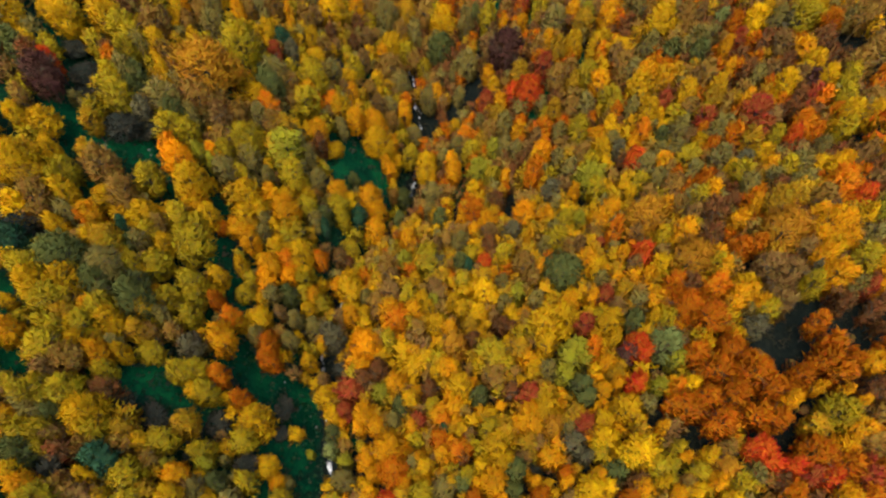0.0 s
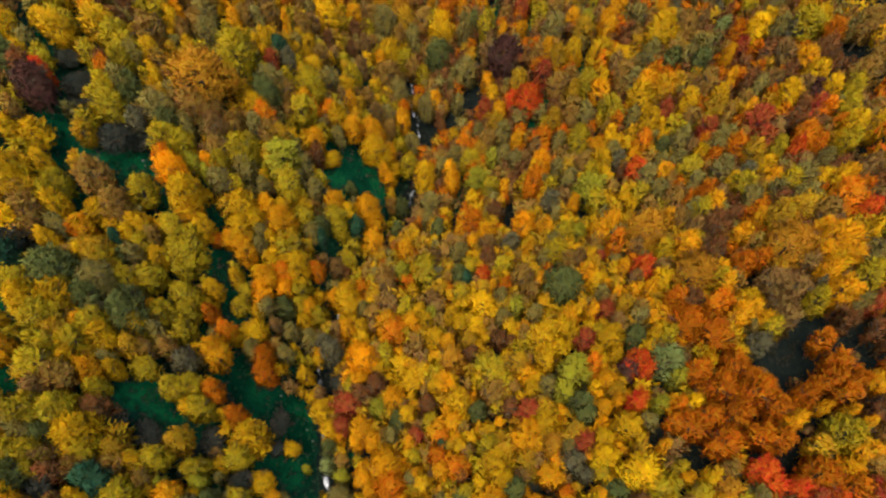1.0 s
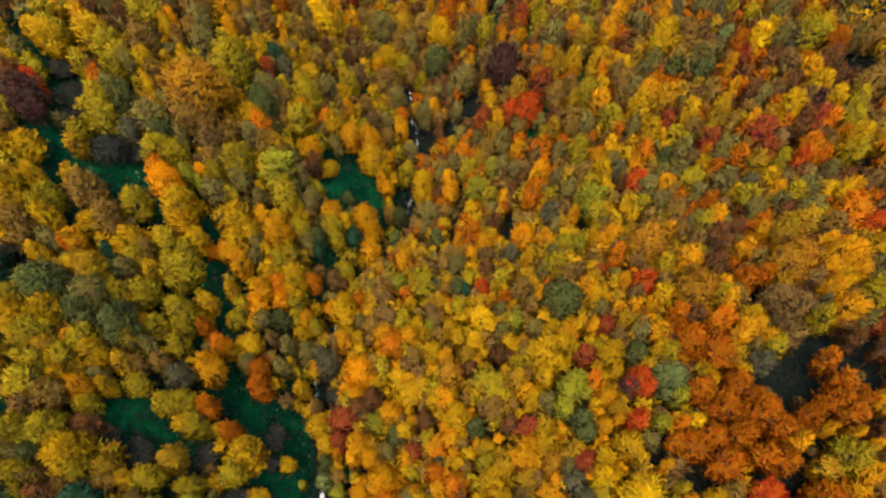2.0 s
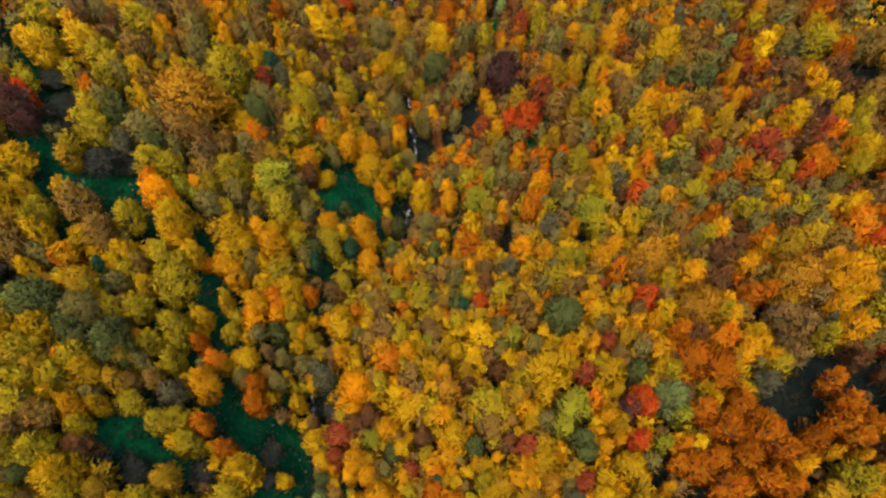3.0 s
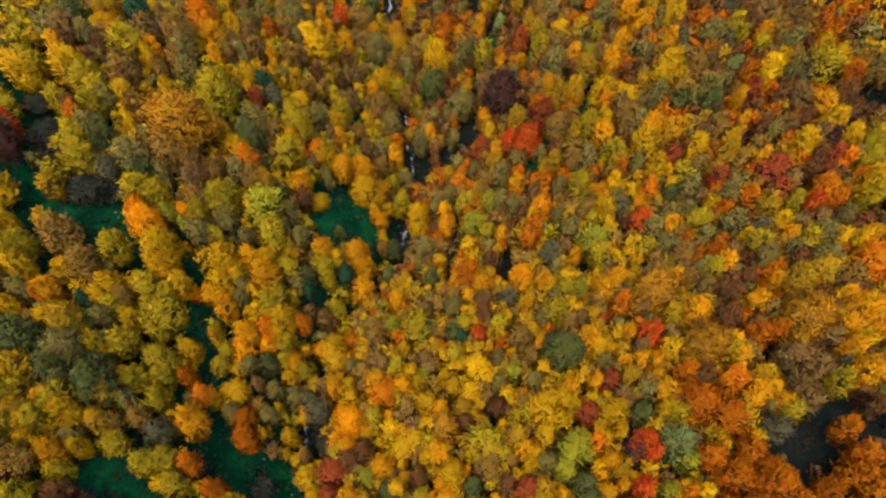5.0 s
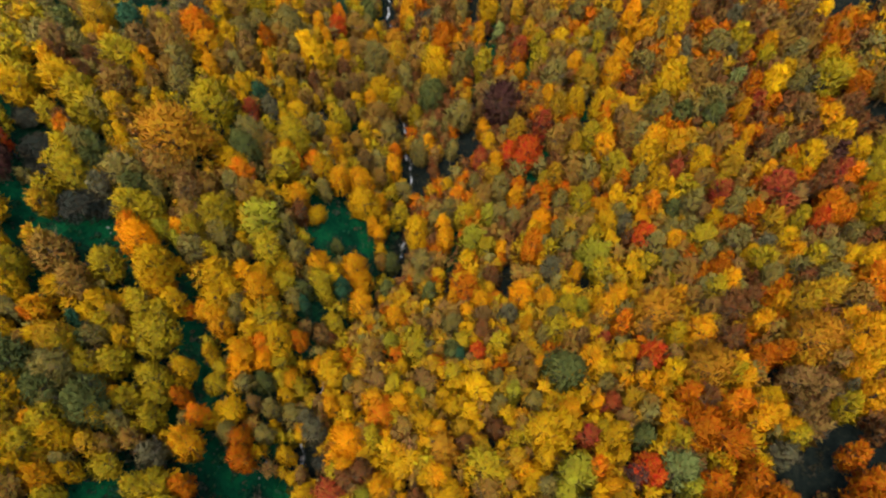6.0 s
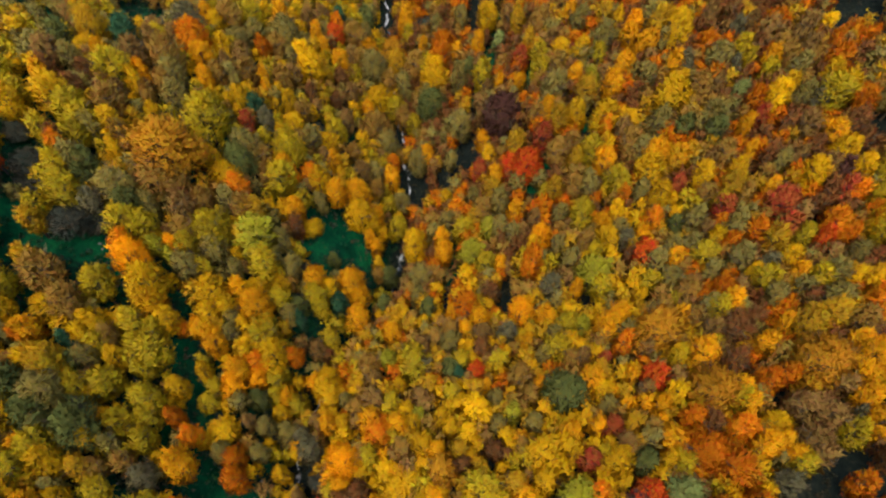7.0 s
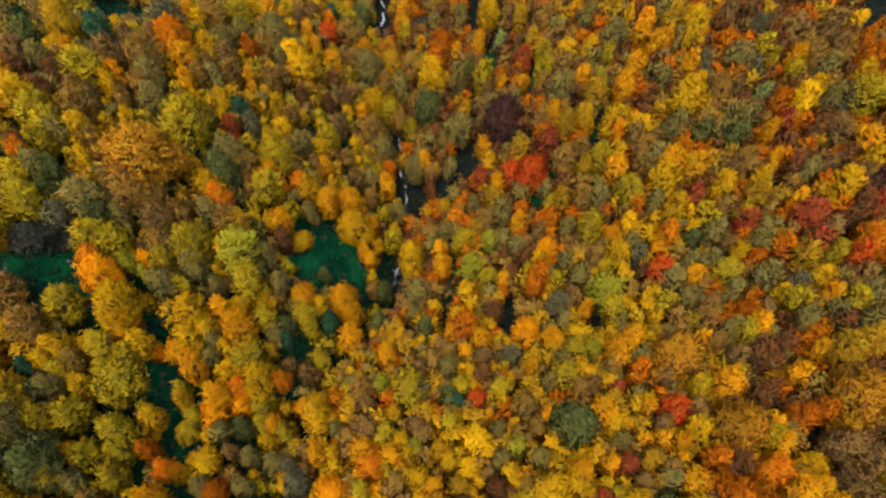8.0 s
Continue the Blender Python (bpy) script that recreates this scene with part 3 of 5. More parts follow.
grove("amber", [
    (66.8, 21.2, 2.0, 10.6), (42.3, 23.3, 1.1, 9.4), (-71.0, 23.5, 2.4, 11.2), (48.2, 24.6, 1.3, 9.7), (37.3, 24.8, 1.4, 9.9), (24.2, 27.8, 1.4, 9.8),
    (18.9, 28.3, 1.7, 10.2), (67.5, 28.5, 1.6, 10.1), (30.2, 28.6, 1.5, 10.0), (-53.4, 28.8, 2.6, 11.4), (11.2, 29.1, 3.0, 11.8), (44.3, 29.4, 1.4, 9.9),
    (-8.7, 31.0, 2.3, 11.0), (69.7, 31.4, 1.6, 10.1), (22.9, 31.4, 1.4, 9.9), (-38.2, 32.4, 2.1, 6.7), (21.3, 32.7, 1.9, 10.4), (-16.2, 34.0, 2.1, 10.7),
    (-75.5, 34.4, 2.3, 11.0), (41.3, 34.7, 1.4, 9.8), (71.9, 35.0, 1.3, 9.7), (0.1, 35.3, 1.6, 10.1), (-5.0, 36.5, 2.2, 10.9), (61.3, 36.6, 1.3, 9.7),
])
grove("amber", [
    (-17.7, 37.0, 2.6, 11.4), (69.2, 37.4, 1.2, 9.5), (-12.1, 37.5, 4.2, 13.4), (65.4, 38.6, 1.3, 9.7), (16.2, 39.1, 1.7, 10.1), (18.4, 40.1, 3.0, 11.9),
    (74.8, 41.7, 1.4, 9.8), (-7.3, 42.4, 1.5, 10.0), (32.5, 43.1, 2.0, 10.6), (-15.9, 43.4, 2.8, 11.6), (35.1, 43.7, 1.6, 10.0), (-0.5, 43.8, 1.9, 10.5),
    (-19.7, 44.5, 1.5, 9.0), (2.0, 45.2, 1.6, 10.1), (-18.2, 47.2, 2.5, 11.3), (-68.6, 48.5, 3.1, 12.0), (33.5, 48.5, 2.1, 10.8), (-80.1, 49.4, 2.7, 11.5),
    (-6.2, 50.0, 1.8, 10.4), (-11.3, 52.5, 2.6, 11.4), (0.8, 53.5, 1.8, 10.3), (60.7, 54.9, 1.3, 9.6), (80.8, 55.5, 1.3, 9.7), (56.7, 56.2, 1.6, 10.1),
])
grove("amber", [
    (59.2, 57.1, 2.0, 10.6), (-72.8, 57.8, 1.3, 9.7), (75.4, 58.0, 1.3, 9.8), (-19.4, 58.0, 2.4, 11.1), (43.5, 58.4, 1.9, 10.4), (73.4, 58.7, 2.9, 11.8),
    (-51.1, 58.8, 3.0, 14.9), (82.0, 60.3, 2.1, 10.7), (27.8, 62.4, 2.8, 11.7), (73.3, 62.5, 2.7, 11.6), (2.1, 62.9, 2.0, 10.6), (56.7, 63.0, 1.3, 9.7),
    (32.0, 63.3, 1.8, 10.4), (78.3, 65.3, 2.5, 11.3), (42.7, 65.8, 1.7, 10.2), (-64.2, 65.9, 1.7, 10.3), (74.4, 66.9, 2.0, 10.7), (56.0, 67.2, 1.9, 10.4),
    (77.0, 68.6, 4.1, 13.3), (-6.8, 69.6, 1.9, 10.5), (-23.2, 71.5, 2.8, 13.0), (-13.4, 71.5, 2.0, 10.6), (39.5, 71.7, 1.0, 9.3), (32.0, 72.4, 1.9, 10.5),
])
grove("amber", [
    (23.0, 72.5, 1.8, 10.3), (74.9, 73.0, 2.0, 10.6), (52.2, 73.8, 3.1, 12.0), (12.1, 74.1, 1.4, 9.8), (62.6, 74.5, 1.6, 10.1), (-34.7, 78.4, 3.1, 12.1),
    (66.8, 78.5, 1.4, 9.8), (-76.8, 79.4, 1.7, 10.2), (-44.0, 81.6, 2.6, 11.4), (37.2, 82.4, 1.8, 10.4), (-5.7, 83.3, 2.3, 11.1), (20.9, 83.4, 1.4, 9.9),
    (-29.0, 83.6, 2.0, 10.6), (51.0, 84.2, 1.6, 10.1), (-48.6, 84.7, 2.9, 11.8), (36.8, 85.2, 2.2, 10.8), (60.8, 85.5, 1.9, 10.5), (85.2, 85.6, 2.3, 11.1),
    (39.7, 86.6, 3.1, 12.0), (-51.8, 88.2, 2.0, 6.5), (-58.8, 89.4, 3.7, 12.9), (24.9, 89.8, 1.5, 9.9), (7.8, 89.9, 1.5, 10.0), (72.4, 90.1, 1.3, 9.7),
])
grove("amber", [
    (11.8, 91.6, 2.9, 11.7), (-9.5, 92.4, 3.3, 12.3), (-40.1, 94.4, 4.0, 13.2), (5.1, 95.1, 2.6, 11.4), (32.9, 95.2, 2.1, 10.8), (-44.4, 96.5, 2.0, 10.6),
    (53.2, 99.0, 1.9, 10.5), (-18.6, 100.0, 3.7, 14.2), (-19.7, 103.9, 3.4, 12.4), (-28.8, 104.8, 2.7, 11.5), (-20.8, 106.1, 4.8, 14.3), (16.4, 106.2, 1.8, 10.3),
    (48.1, 106.5, 1.7, 10.2), (73.4, 110.6, 1.4, 9.9), (40.1, 111.2, 2.2, 10.9), (2.6, 114.4, 2.3, 12.6), (86.9, 119.1, 1.9, 10.5), (-34.5, 119.4, 2.5, 11.3),
    (20.3, 119.8, 2.0, 10.6), (2.7, 119.8, 1.9, 10.5), (71.6, 119.9, 1.6, 10.7), (-15.8, 120.6, 1.8, 10.6), (57.7, 122.5, 2.0, 10.6), (-17.5, 122.7, 1.5, 9.4),
])
grove("amber", [
    (53.3, 124.4, 3.1, 12.0), (41.2, 125.5, 1.9, 10.5), (72.3, 127.6, 2.2, 10.8), (-16.1, 130.4, 2.4, 11.2), (-26.2, 130.7, 3.5, 12.5), (-38.5, 132.0, 2.6, 11.4),
    (16.8, 133.0, 2.5, 11.2), (-21.1, 133.4, 4.0, 13.2), (-86.8, 133.7, 1.5, 9.9), (36.9, 139.7, 2.0, 6.6), (-27.6, 141.4, 2.4, 11.1), (80.1, 142.4, 2.5, 11.3),
    (-12.7, 144.2, 2.3, 13.4), (45.2, 144.2, 2.5, 13.3), (30.3, 144.8, 2.6, 11.4), (-79.0, 145.6, 2.4, 11.2), (14.2, 147.2, 2.4, 11.1), (60.0, 147.5, 1.9, 10.5),
    (-57.5, 147.7, 2.5, 11.3), (48.7, 150.6, 2.3, 11.0), (37.2, 152.5, 2.2, 10.9), (-1.7, 154.3, 3.0, 11.9), (-59.4, 155.3, 3.0, 11.9), (53.8, 155.5, 1.8, 10.4),
])
grove("amber", [
    (-45.3, 155.8, 1.9, 12.5), (55.8, 156.1, 1.4, 9.8), (51.3, 159.0, 1.6, 10.0), (25.2, 164.6, 2.3, 7.7), (18.9, 166.2, 1.5, 11.3), (-21.1, 169.3, 2.2, 10.9),
    (-63.1, 174.6, 2.2, 10.9), (38.4, 178.7, 1.9, 10.5), (-30.1, 183.4, 2.7, 11.5), (-34.7, 186.3, 2.1, 10.8), (-47.2, 188.8, 3.4, 12.4), (14.2, 188.9, 2.2, 10.8),
    (7.5, 190.6, 2.2, 10.9), (-37.9, 190.7, 2.3, 11.0), (-22.2, 197.4, 2.7, 11.5), (-3.6, 199.3, 1.9, 10.5), (-10.6, 208.9, 3.4, 17.0),
])
grove("orange", [
    (-10.7, 33.8, 4.1, 13.3), (3.2, 36.3, 2.6, 11.3), (43.7, 38.8, 1.6, 10.1), (44.6, 41.6, 1.2, 9.5), (0.4, 42.7, 1.8, 10.3), (-50.3, 50.7, 2.2, 12.5),
    (30.3, 51.1, 1.6, 13.5), (53.8, 59.2, 2.6, 11.4), (-50.6, 66.5, 2.8, 11.6), (-11.0, 68.2, 3.2, 12.2), (-78.0, 77.5, 1.1, 9.5), (38.1, 78.4, 1.6, 10.1),
    (82.7, 79.3, 3.5, 12.5), (-39.5, 83.1, 3.0, 12.0), (-32.6, 87.3, 2.6, 11.4), (81.7, 98.5, 2.9, 11.8), (54.0, 98.7, 1.3, 9.7), (-65.0, 99.5, 2.6, 11.4),
    (23.1, 102.6, 3.2, 14.3), (87.9, 105.4, 1.8, 10.3), (63.7, 105.5, 1.3, 9.7), (98.0, 105.7, 1.6, 10.1), (49.9, 109.2, 2.5, 11.2), (-79.3, 116.4, 2.2, 10.8),
])
grove("orange", [
    (-45.8, 119.9, 3.1, 12.0), (6.5, 129.3, 2.0, 10.6), (-35.6, 130.0, 1.9, 10.4), (-32.2, 132.9, 2.5, 11.2), (43.5, 134.3, 1.6, 10.1), (25.8, 157.0, 1.5, 5.9),
    (-62.4, 159.7, 4.4, 13.7), (-32.4, 200.9, 2.3, 10.9),
])
grove("rust", [
    (69.6, 20.9, 1.8, 10.3), (58.9, 21.9, 2.0, 10.6), (35.3, 23.6, 1.6, 10.0), (72.5, 25.0, 1.1, 9.4), (66.5, 25.4, 2.7, 11.5), (19.8, 25.6, 2.1, 10.7),
    (6.6, 26.6, 2.5, 11.2), (62.9, 28.2, 2.9, 11.7), (24.3, 29.6, 1.4, 9.9), (58.3, 34.2, 2.5, 11.3), (50.6, 34.2, 3.0, 11.9), (55.8, 35.2, 1.9, 10.5),
    (46.0, 37.0, 2.0, 10.6), (53.0, 38.4, 3.1, 12.0), (59.0, 38.6, 2.8, 11.6), (-0.5, 38.8, 1.7, 10.3), (48.7, 39.2, 3.1, 12.0), (69.3, 40.0, 1.5, 9.9),
    (63.7, 40.5, 2.6, 11.3), (56.2, 41.8, 2.8, 11.7), (71.2, 42.5, 2.1, 10.7), (67.4, 42.8, 1.9, 10.5), (51.1, 42.8, 3.0, 11.9), (77.4, 44.1, 1.2, 9.5),
])
grove("rust", [
    (69.5, 45.1, 1.8, 10.4), (55.4, 45.2, 2.2, 10.9), (48.5, 46.8, 3.2, 12.2), (-45.4, 46.8, 2.4, 12.9), (53.6, 47.6, 3.1, 12.1), (68.2, 49.2, 1.6, 10.1),
    (52.2, 53.5, 3.2, 12.2), (48.1, 56.4, 3.9, 13.1), (-42.0, 58.5, 2.8, 14.3), (47.1, 61.8, 2.0, 10.6), (-43.1, 63.0, 2.6, 11.3), (60.3, 67.1, 2.4, 11.1),
    (63.1, 68.4, 1.7, 10.2), (-53.4, 68.9, 2.5, 13.0), (-55.1, 86.9, 1.5, 5.9), (60.4, 89.1, 3.0, 11.9), (8.1, 96.3, 3.8, 12.9), (82.9, 96.8, 1.5, 9.9),
    (64.3, 100.4, 1.6, 10.0), (88.3, 100.5, 1.5, 9.9), (69.4, 101.8, 1.9, 10.4), (45.8, 117.1, 1.5, 10.0), (94.5, 126.5, 2.4, 11.1), (75.4, 132.8, 1.7, 10.2),
])
grove("rust", [
    (92.2, 138.0, 3.2, 12.2), (93.1, 143.8, 1.4, 9.8), (66.6, 149.7, 1.9, 10.5), (-12.6, 153.0, 2.0, 10.9), (-48.7, 169.9, 2.8, 11.6), (25.6, 171.6, 3.1, 8.5),
    (1.6, 189.3, 3.7, 12.8), (2.5, 193.9, 4.5, 13.8),
])
grove("red_orange", [
    (64.1, 23.7, 1.8, 10.4), (59.6, 26.3, 2.1, 10.7), (56.2, 26.7, 1.9, 10.4), (-12.2, 27.8, 2.6, 11.4), (55.4, 29.1, 2.6, 11.4), (37.1, 43.3, 1.5, 13.1),
    (40.0, 48.9, 1.3, 10.1), (39.0, 51.2, 2.6, 11.4), (43.5, 70.8, 2.7, 11.5), (85.9, 76.9, 2.2, 10.9), (10.7, 78.2, 2.1, 10.7), (79.7, 96.4, 2.4, 11.1),
    (47.7, 101.2, 2.8, 11.6), (-88.7, 111.0, 1.5, 9.9), (24.1, 131.3, 4.0, 13.2), (19.9, 133.7, 1.9, 10.5), (-32.4, 193.8, 3.0, 11.9),
])
grove("crimson", [
    (70.4, 23.1, 1.9, 10.4), (61.3, 24.5, 1.4, 9.9), (69.9, 26.8, 0.9, 9.2), (27.9, 37.3, 2.5, 11.2), (-5.1, 44.0, 1.9, 10.5), (18.9, 45.0, 2.5, 11.2),
    (-23.9, 49.0, 2.6, 11.3), (-22.5, 52.5, 3.8, 13.0), (78.3, 55.6, 1.1, 9.4), (30.2, 56.6, 1.7, 10.2), (35.2, 63.1, 2.2, 10.9), (35.7, 76.8, 1.3, 9.7),
    (75.0, 100.8, 2.0, 10.6), (85.8, 106.4, 2.3, 10.9), (74.8, 106.8, 3.6, 12.6), (63.9, 108.1, 1.9, 10.5), (56.9, 116.6, 2.2, 10.8), (75.5, 128.6, 1.8, 10.4),
    (13.0, 137.0, 2.4, 11.1), (28.7, 137.1, 2.9, 11.8), (-47.7, 140.0, 2.2, 10.9), (25.2, 171.2, 2.7, 11.5),
])
grove("russet", [
    (57.8, 23.8, 1.4, 9.9), (-66.9, 25.8, 1.4, 9.8), (36.1, 26.2, 1.8, 10.4), (-51.6, 28.0, 1.8, 10.4), (-68.0, 29.5, 1.9, 10.4), (4.6, 33.9, 1.7, 10.2),
    (73.7, 37.0, 2.1, 10.7), (-65.8, 42.0, 2.3, 11.0), (15.0, 46.5, 1.7, 10.2), (78.9, 48.4, 1.1, 9.4), (-3.1, 49.5, 3.0, 11.9), (77.4, 50.4, 1.3, 9.7),
    (73.2, 52.4, 1.7, 10.1), (-20.0, 55.3, 2.9, 11.7), (-15.0, 56.5, 2.8, 11.7), (7.3, 59.6, 2.2, 10.9), (15.1, 60.4, 1.2, 9.5), (49.9, 60.7, 2.1, 10.7),
    (13.0, 61.7, 2.5, 11.3), (63.3, 64.1, 1.4, 9.9), (56.1, 71.1, 3.5, 12.6), (89.1, 77.5, 1.3, 9.7), (59.0, 78.7, 2.8, 11.7), (62.3, 81.1, 2.0, 10.6),
])
grove("russet", [
    (90.4, 83.6, 1.4, 9.8), (11.4, 84.3, 2.4, 11.2), (-26.0, 90.3, 1.8, 10.4), (14.4, 99.1, 2.4, 11.1), (44.6, 102.6, 1.5, 9.9), (99.2, 104.0, 1.2, 9.5),
    (79.6, 104.7, 1.8, 10.4), (82.7, 105.3, 2.1, 10.8), (19.0, 108.2, 1.8, 10.3), (-92.0, 110.5, 2.0, 10.7), (-55.1, 113.3, 1.7, 10.2), (-33.6, 115.9, 1.8, 10.3),
    (-59.0, 116.3, 2.3, 11.0), (91.3, 116.7, 1.4, 9.8), (83.0, 117.8, 1.9, 10.5), (74.2, 118.0, 1.8, 10.5), (-79.9, 119.0, 2.2, 10.8), (91.3, 121.8, 2.5, 11.3),
    (79.8, 125.6, 2.0, 10.5), (-80.1, 132.6, 2.6, 11.4), (-86.2, 136.5, 2.4, 11.2), (-79.5, 139.1, 2.5, 11.2), (77.7, 146.8, 2.6, 11.3), (29.2, 153.9, 1.8, 6.3),
])
grove("russet", [
    (74.5, 157.9, 1.8, 10.3), (-35.6, 161.5, 2.5, 11.2), (-29.5, 164.8, 2.1, 10.8), (-28.6, 175.7, 2.6, 11.4), (-5.5, 203.6, 1.9, 10.5),
])
grove("maroon", [
    (37.4, 49.5, 2.0, 10.6), (-88.9, 105.6, 4.0, 13.8), (86.6, 111.8, 1.7, 10.2), (19.3, 148.4, 5.1, 17.0),
])
grove("lime", [
    (-54.9, 31.3, 1.2, 9.5), (-49.8, 32.6, 1.6, 10.1), (-23.3, 37.8, 1.7, 10.2), (-32.3, 40.0, 1.0, 5.3), (41.4, 42.6, 1.4, 9.8), (44.7, 46.5, 1.5, 10.0),
    (25.8, 47.4, 2.0, 10.7), (-14.4, 50.8, 2.3, 11.0), (26.7, 51.1, 3.7, 12.8), (17.0, 67.5, 1.6, 10.1), (-2.2, 70.5, 1.4, 9.9), (87.9, 73.1, 1.7, 10.2),
    (-9.5, 84.1, 2.5, 11.3), (31.7, 85.1, 1.7, 10.2), (36.5, 98.0, 2.8, 11.6), (-57.4, 99.4, 1.6, 10.1), (-58.9, 101.4, 1.6, 10.1), (-40.9, 109.1, 3.8, 12.9),
    (10.2, 110.7, 2.6, 11.3), (14.2, 118.6, 2.0, 10.7), (41.2, 148.8, 2.2, 10.9),
])
grove("mustard", [
    (-69.3, 21.2, 3.1, 12.0), (-58.3, 23.8, 2.5, 11.2), (52.2, 24.1, 1.6, 10.0), (41.4, 26.3, 1.3, 9.7), (46.1, 27.2, 1.7, 10.3), (-59.2, 27.4, 3.0, 11.8),
    (-4.8, 28.2, 2.6, 11.3), (39.5, 28.3, 1.9, 10.5), (-35.7, 28.5, 2.2, 10.9), (41.4, 28.6, 1.6, 10.0), (35.3, 28.9, 1.5, 9.9), (-70.5, 29.4, 1.3, 9.7),
    (-42.8, 29.8, 2.0, 10.6), (35.7, 30.7, 1.6, 10.1), (42.9, 30.9, 1.3, 9.7), (5.6, 30.9, 1.9, 10.5), (-73.9, 31.0, 1.8, 10.4), (-71.3, 32.2, 2.3, 11.0),
    (30.6, 32.4, 1.5, 10.0), (67.4, 33.9, 2.6, 11.3), (-50.5, 34.5, 2.7, 11.5), (-65.7, 34.8, 2.2, 10.9), (-56.1, 35.2, 2.6, 11.4), (-74.5, 37.7, 2.3, 11.0),
])
grove("mustard", [
    (-44.4, 38.6, 2.5, 11.2), (-72.8, 39.2, 2.6, 11.4), (-5.7, 39.3, 1.6, 10.1), (-70.3, 39.4, 2.9, 11.8), (9.3, 40.0, 2.1, 10.8), (-78.7, 40.3, 2.0, 6.5),
    (-1.8, 46.1, 1.8, 10.3), (-67.0, 46.4, 2.1, 10.7), (-51.5, 47.2, 2.6, 11.3), (-74.5, 47.9, 3.2, 12.2), (-56.4, 49.3, 2.1, 11.4), (-54.4, 50.4, 2.4, 11.2),
    (-74.6, 51.8, 1.8, 10.3), (-76.3, 52.2, 1.5, 10.0), (61.1, 52.9, 1.5, 9.9), (-62.9, 53.2, 2.6, 7.3), (-81.4, 53.7, 1.2, 5.5), (-72.2, 54.7, 2.4, 11.1),
    (10.8, 54.7, 3.5, 12.5), (45.0, 55.0, 1.7, 10.2), (-78.0, 56.7, 2.8, 11.7), (-21.4, 56.7, 1.8, 10.3), (69.0, 56.9, 1.8, 10.4), (32.6, 58.3, 1.2, 9.6),
])
grove("mustard", [
    (-70.8, 58.3, 3.7, 12.9), (-76.5, 58.4, 1.8, 10.4), (78.5, 60.9, 2.8, 11.7), (-12.8, 62.8, 1.9, 10.5), (-82.9, 63.2, 2.6, 11.4), (-57.9, 63.3, 2.2, 10.9),
    (-76.2, 64.5, 1.9, 10.5), (55.9, 64.8, 1.6, 10.1), (-61.4, 65.1, 2.3, 11.0), (-57.5, 67.6, 2.7, 11.5), (-68.6, 70.2, 2.4, 11.2), (-58.4, 71.0, 3.3, 12.3),
    (-65.4, 72.1, 2.6, 11.4), (-72.5, 72.3, 2.8, 11.7), (-63.8, 73.2, 1.8, 10.3), (-49.2, 73.7, 2.5, 7.3), (-8.8, 74.1, 1.8, 10.3), (5.0, 74.5, 1.7, 10.3),
    (48.9, 75.0, 2.1, 10.8), (-47.7, 76.7, 1.5, 9.9), (-59.6, 76.9, 1.8, 10.4), (-36.9, 77.3, 1.5, 10.0), (-32.9, 78.4, 2.5, 11.2), (-67.3, 79.3, 1.8, 10.3),
])
grove("mustard", [
    (-58.7, 79.5, 3.7, 12.8), (15.0, 80.5, 1.9, 10.5), (27.0, 80.9, 2.5, 11.2), (-60.8, 80.9, 1.8, 10.4), (-35.8, 81.8, 2.4, 11.1), (6.5, 81.9, 2.0, 10.5),
    (-4.2, 82.3, 3.6, 12.7), (57.9, 83.4, 2.0, 10.7), (-82.6, 83.9, 2.8, 11.6), (-58.8, 84.2, 2.2, 10.8), (-61.9, 84.5, 2.8, 11.6), (-81.8, 86.2, 2.1, 10.8),
    (29.6, 86.8, 2.8, 11.7), (75.3, 87.0, 1.7, 10.2), (-35.0, 88.5, 2.1, 10.7), (67.3, 89.0, 1.9, 10.5), (-38.8, 89.0, 3.7, 12.8), (-67.8, 90.0, 3.3, 13.0),
    (47.1, 93.3, 1.9, 10.5), (-26.0, 93.6, 2.6, 11.4), (38.2, 93.9, 1.9, 10.5), (88.7, 95.6, 1.6, 10.1), (-35.9, 97.5, 2.4, 11.1), (76.9, 97.7, 2.2, 10.9),
])
grove("mustard", [
    (58.7, 98.7, 3.1, 12.1), (-28.0, 98.7, 2.2, 10.8), (-50.8, 99.4, 1.6, 10.1), (-28.6, 100.8, 3.2, 12.2), (-54.6, 103.0, 2.3, 10.9), (-39.9, 103.5, 3.4, 12.4),
    (-65.5, 103.5, 3.1, 12.0), (38.0, 103.6, 1.7, 10.2), (-62.3, 103.8, 2.8, 11.7), (91.6, 104.2, 2.2, 10.9), (-49.4, 107.0, 4.3, 13.6), (-76.0, 107.1, 3.8, 12.9),
    (13.7, 107.9, 2.3, 11.0), (93.7, 108.9, 2.1, 10.7), (64.0, 110.7, 1.6, 10.1), (-77.9, 111.8, 1.8, 10.4), (36.0, 113.7, 3.4, 12.5), (-82.5, 119.1, 1.9, 10.4),
    (44.2, 120.0, 2.7, 11.6), (-76.8, 120.6, 2.2, 10.9), (7.6, 120.9, 2.7, 11.5), (29.0, 123.9, 1.7, 6.2), (-75.7, 124.5, 2.9, 11.7), (-78.8, 126.3, 3.8, 13.0),
])
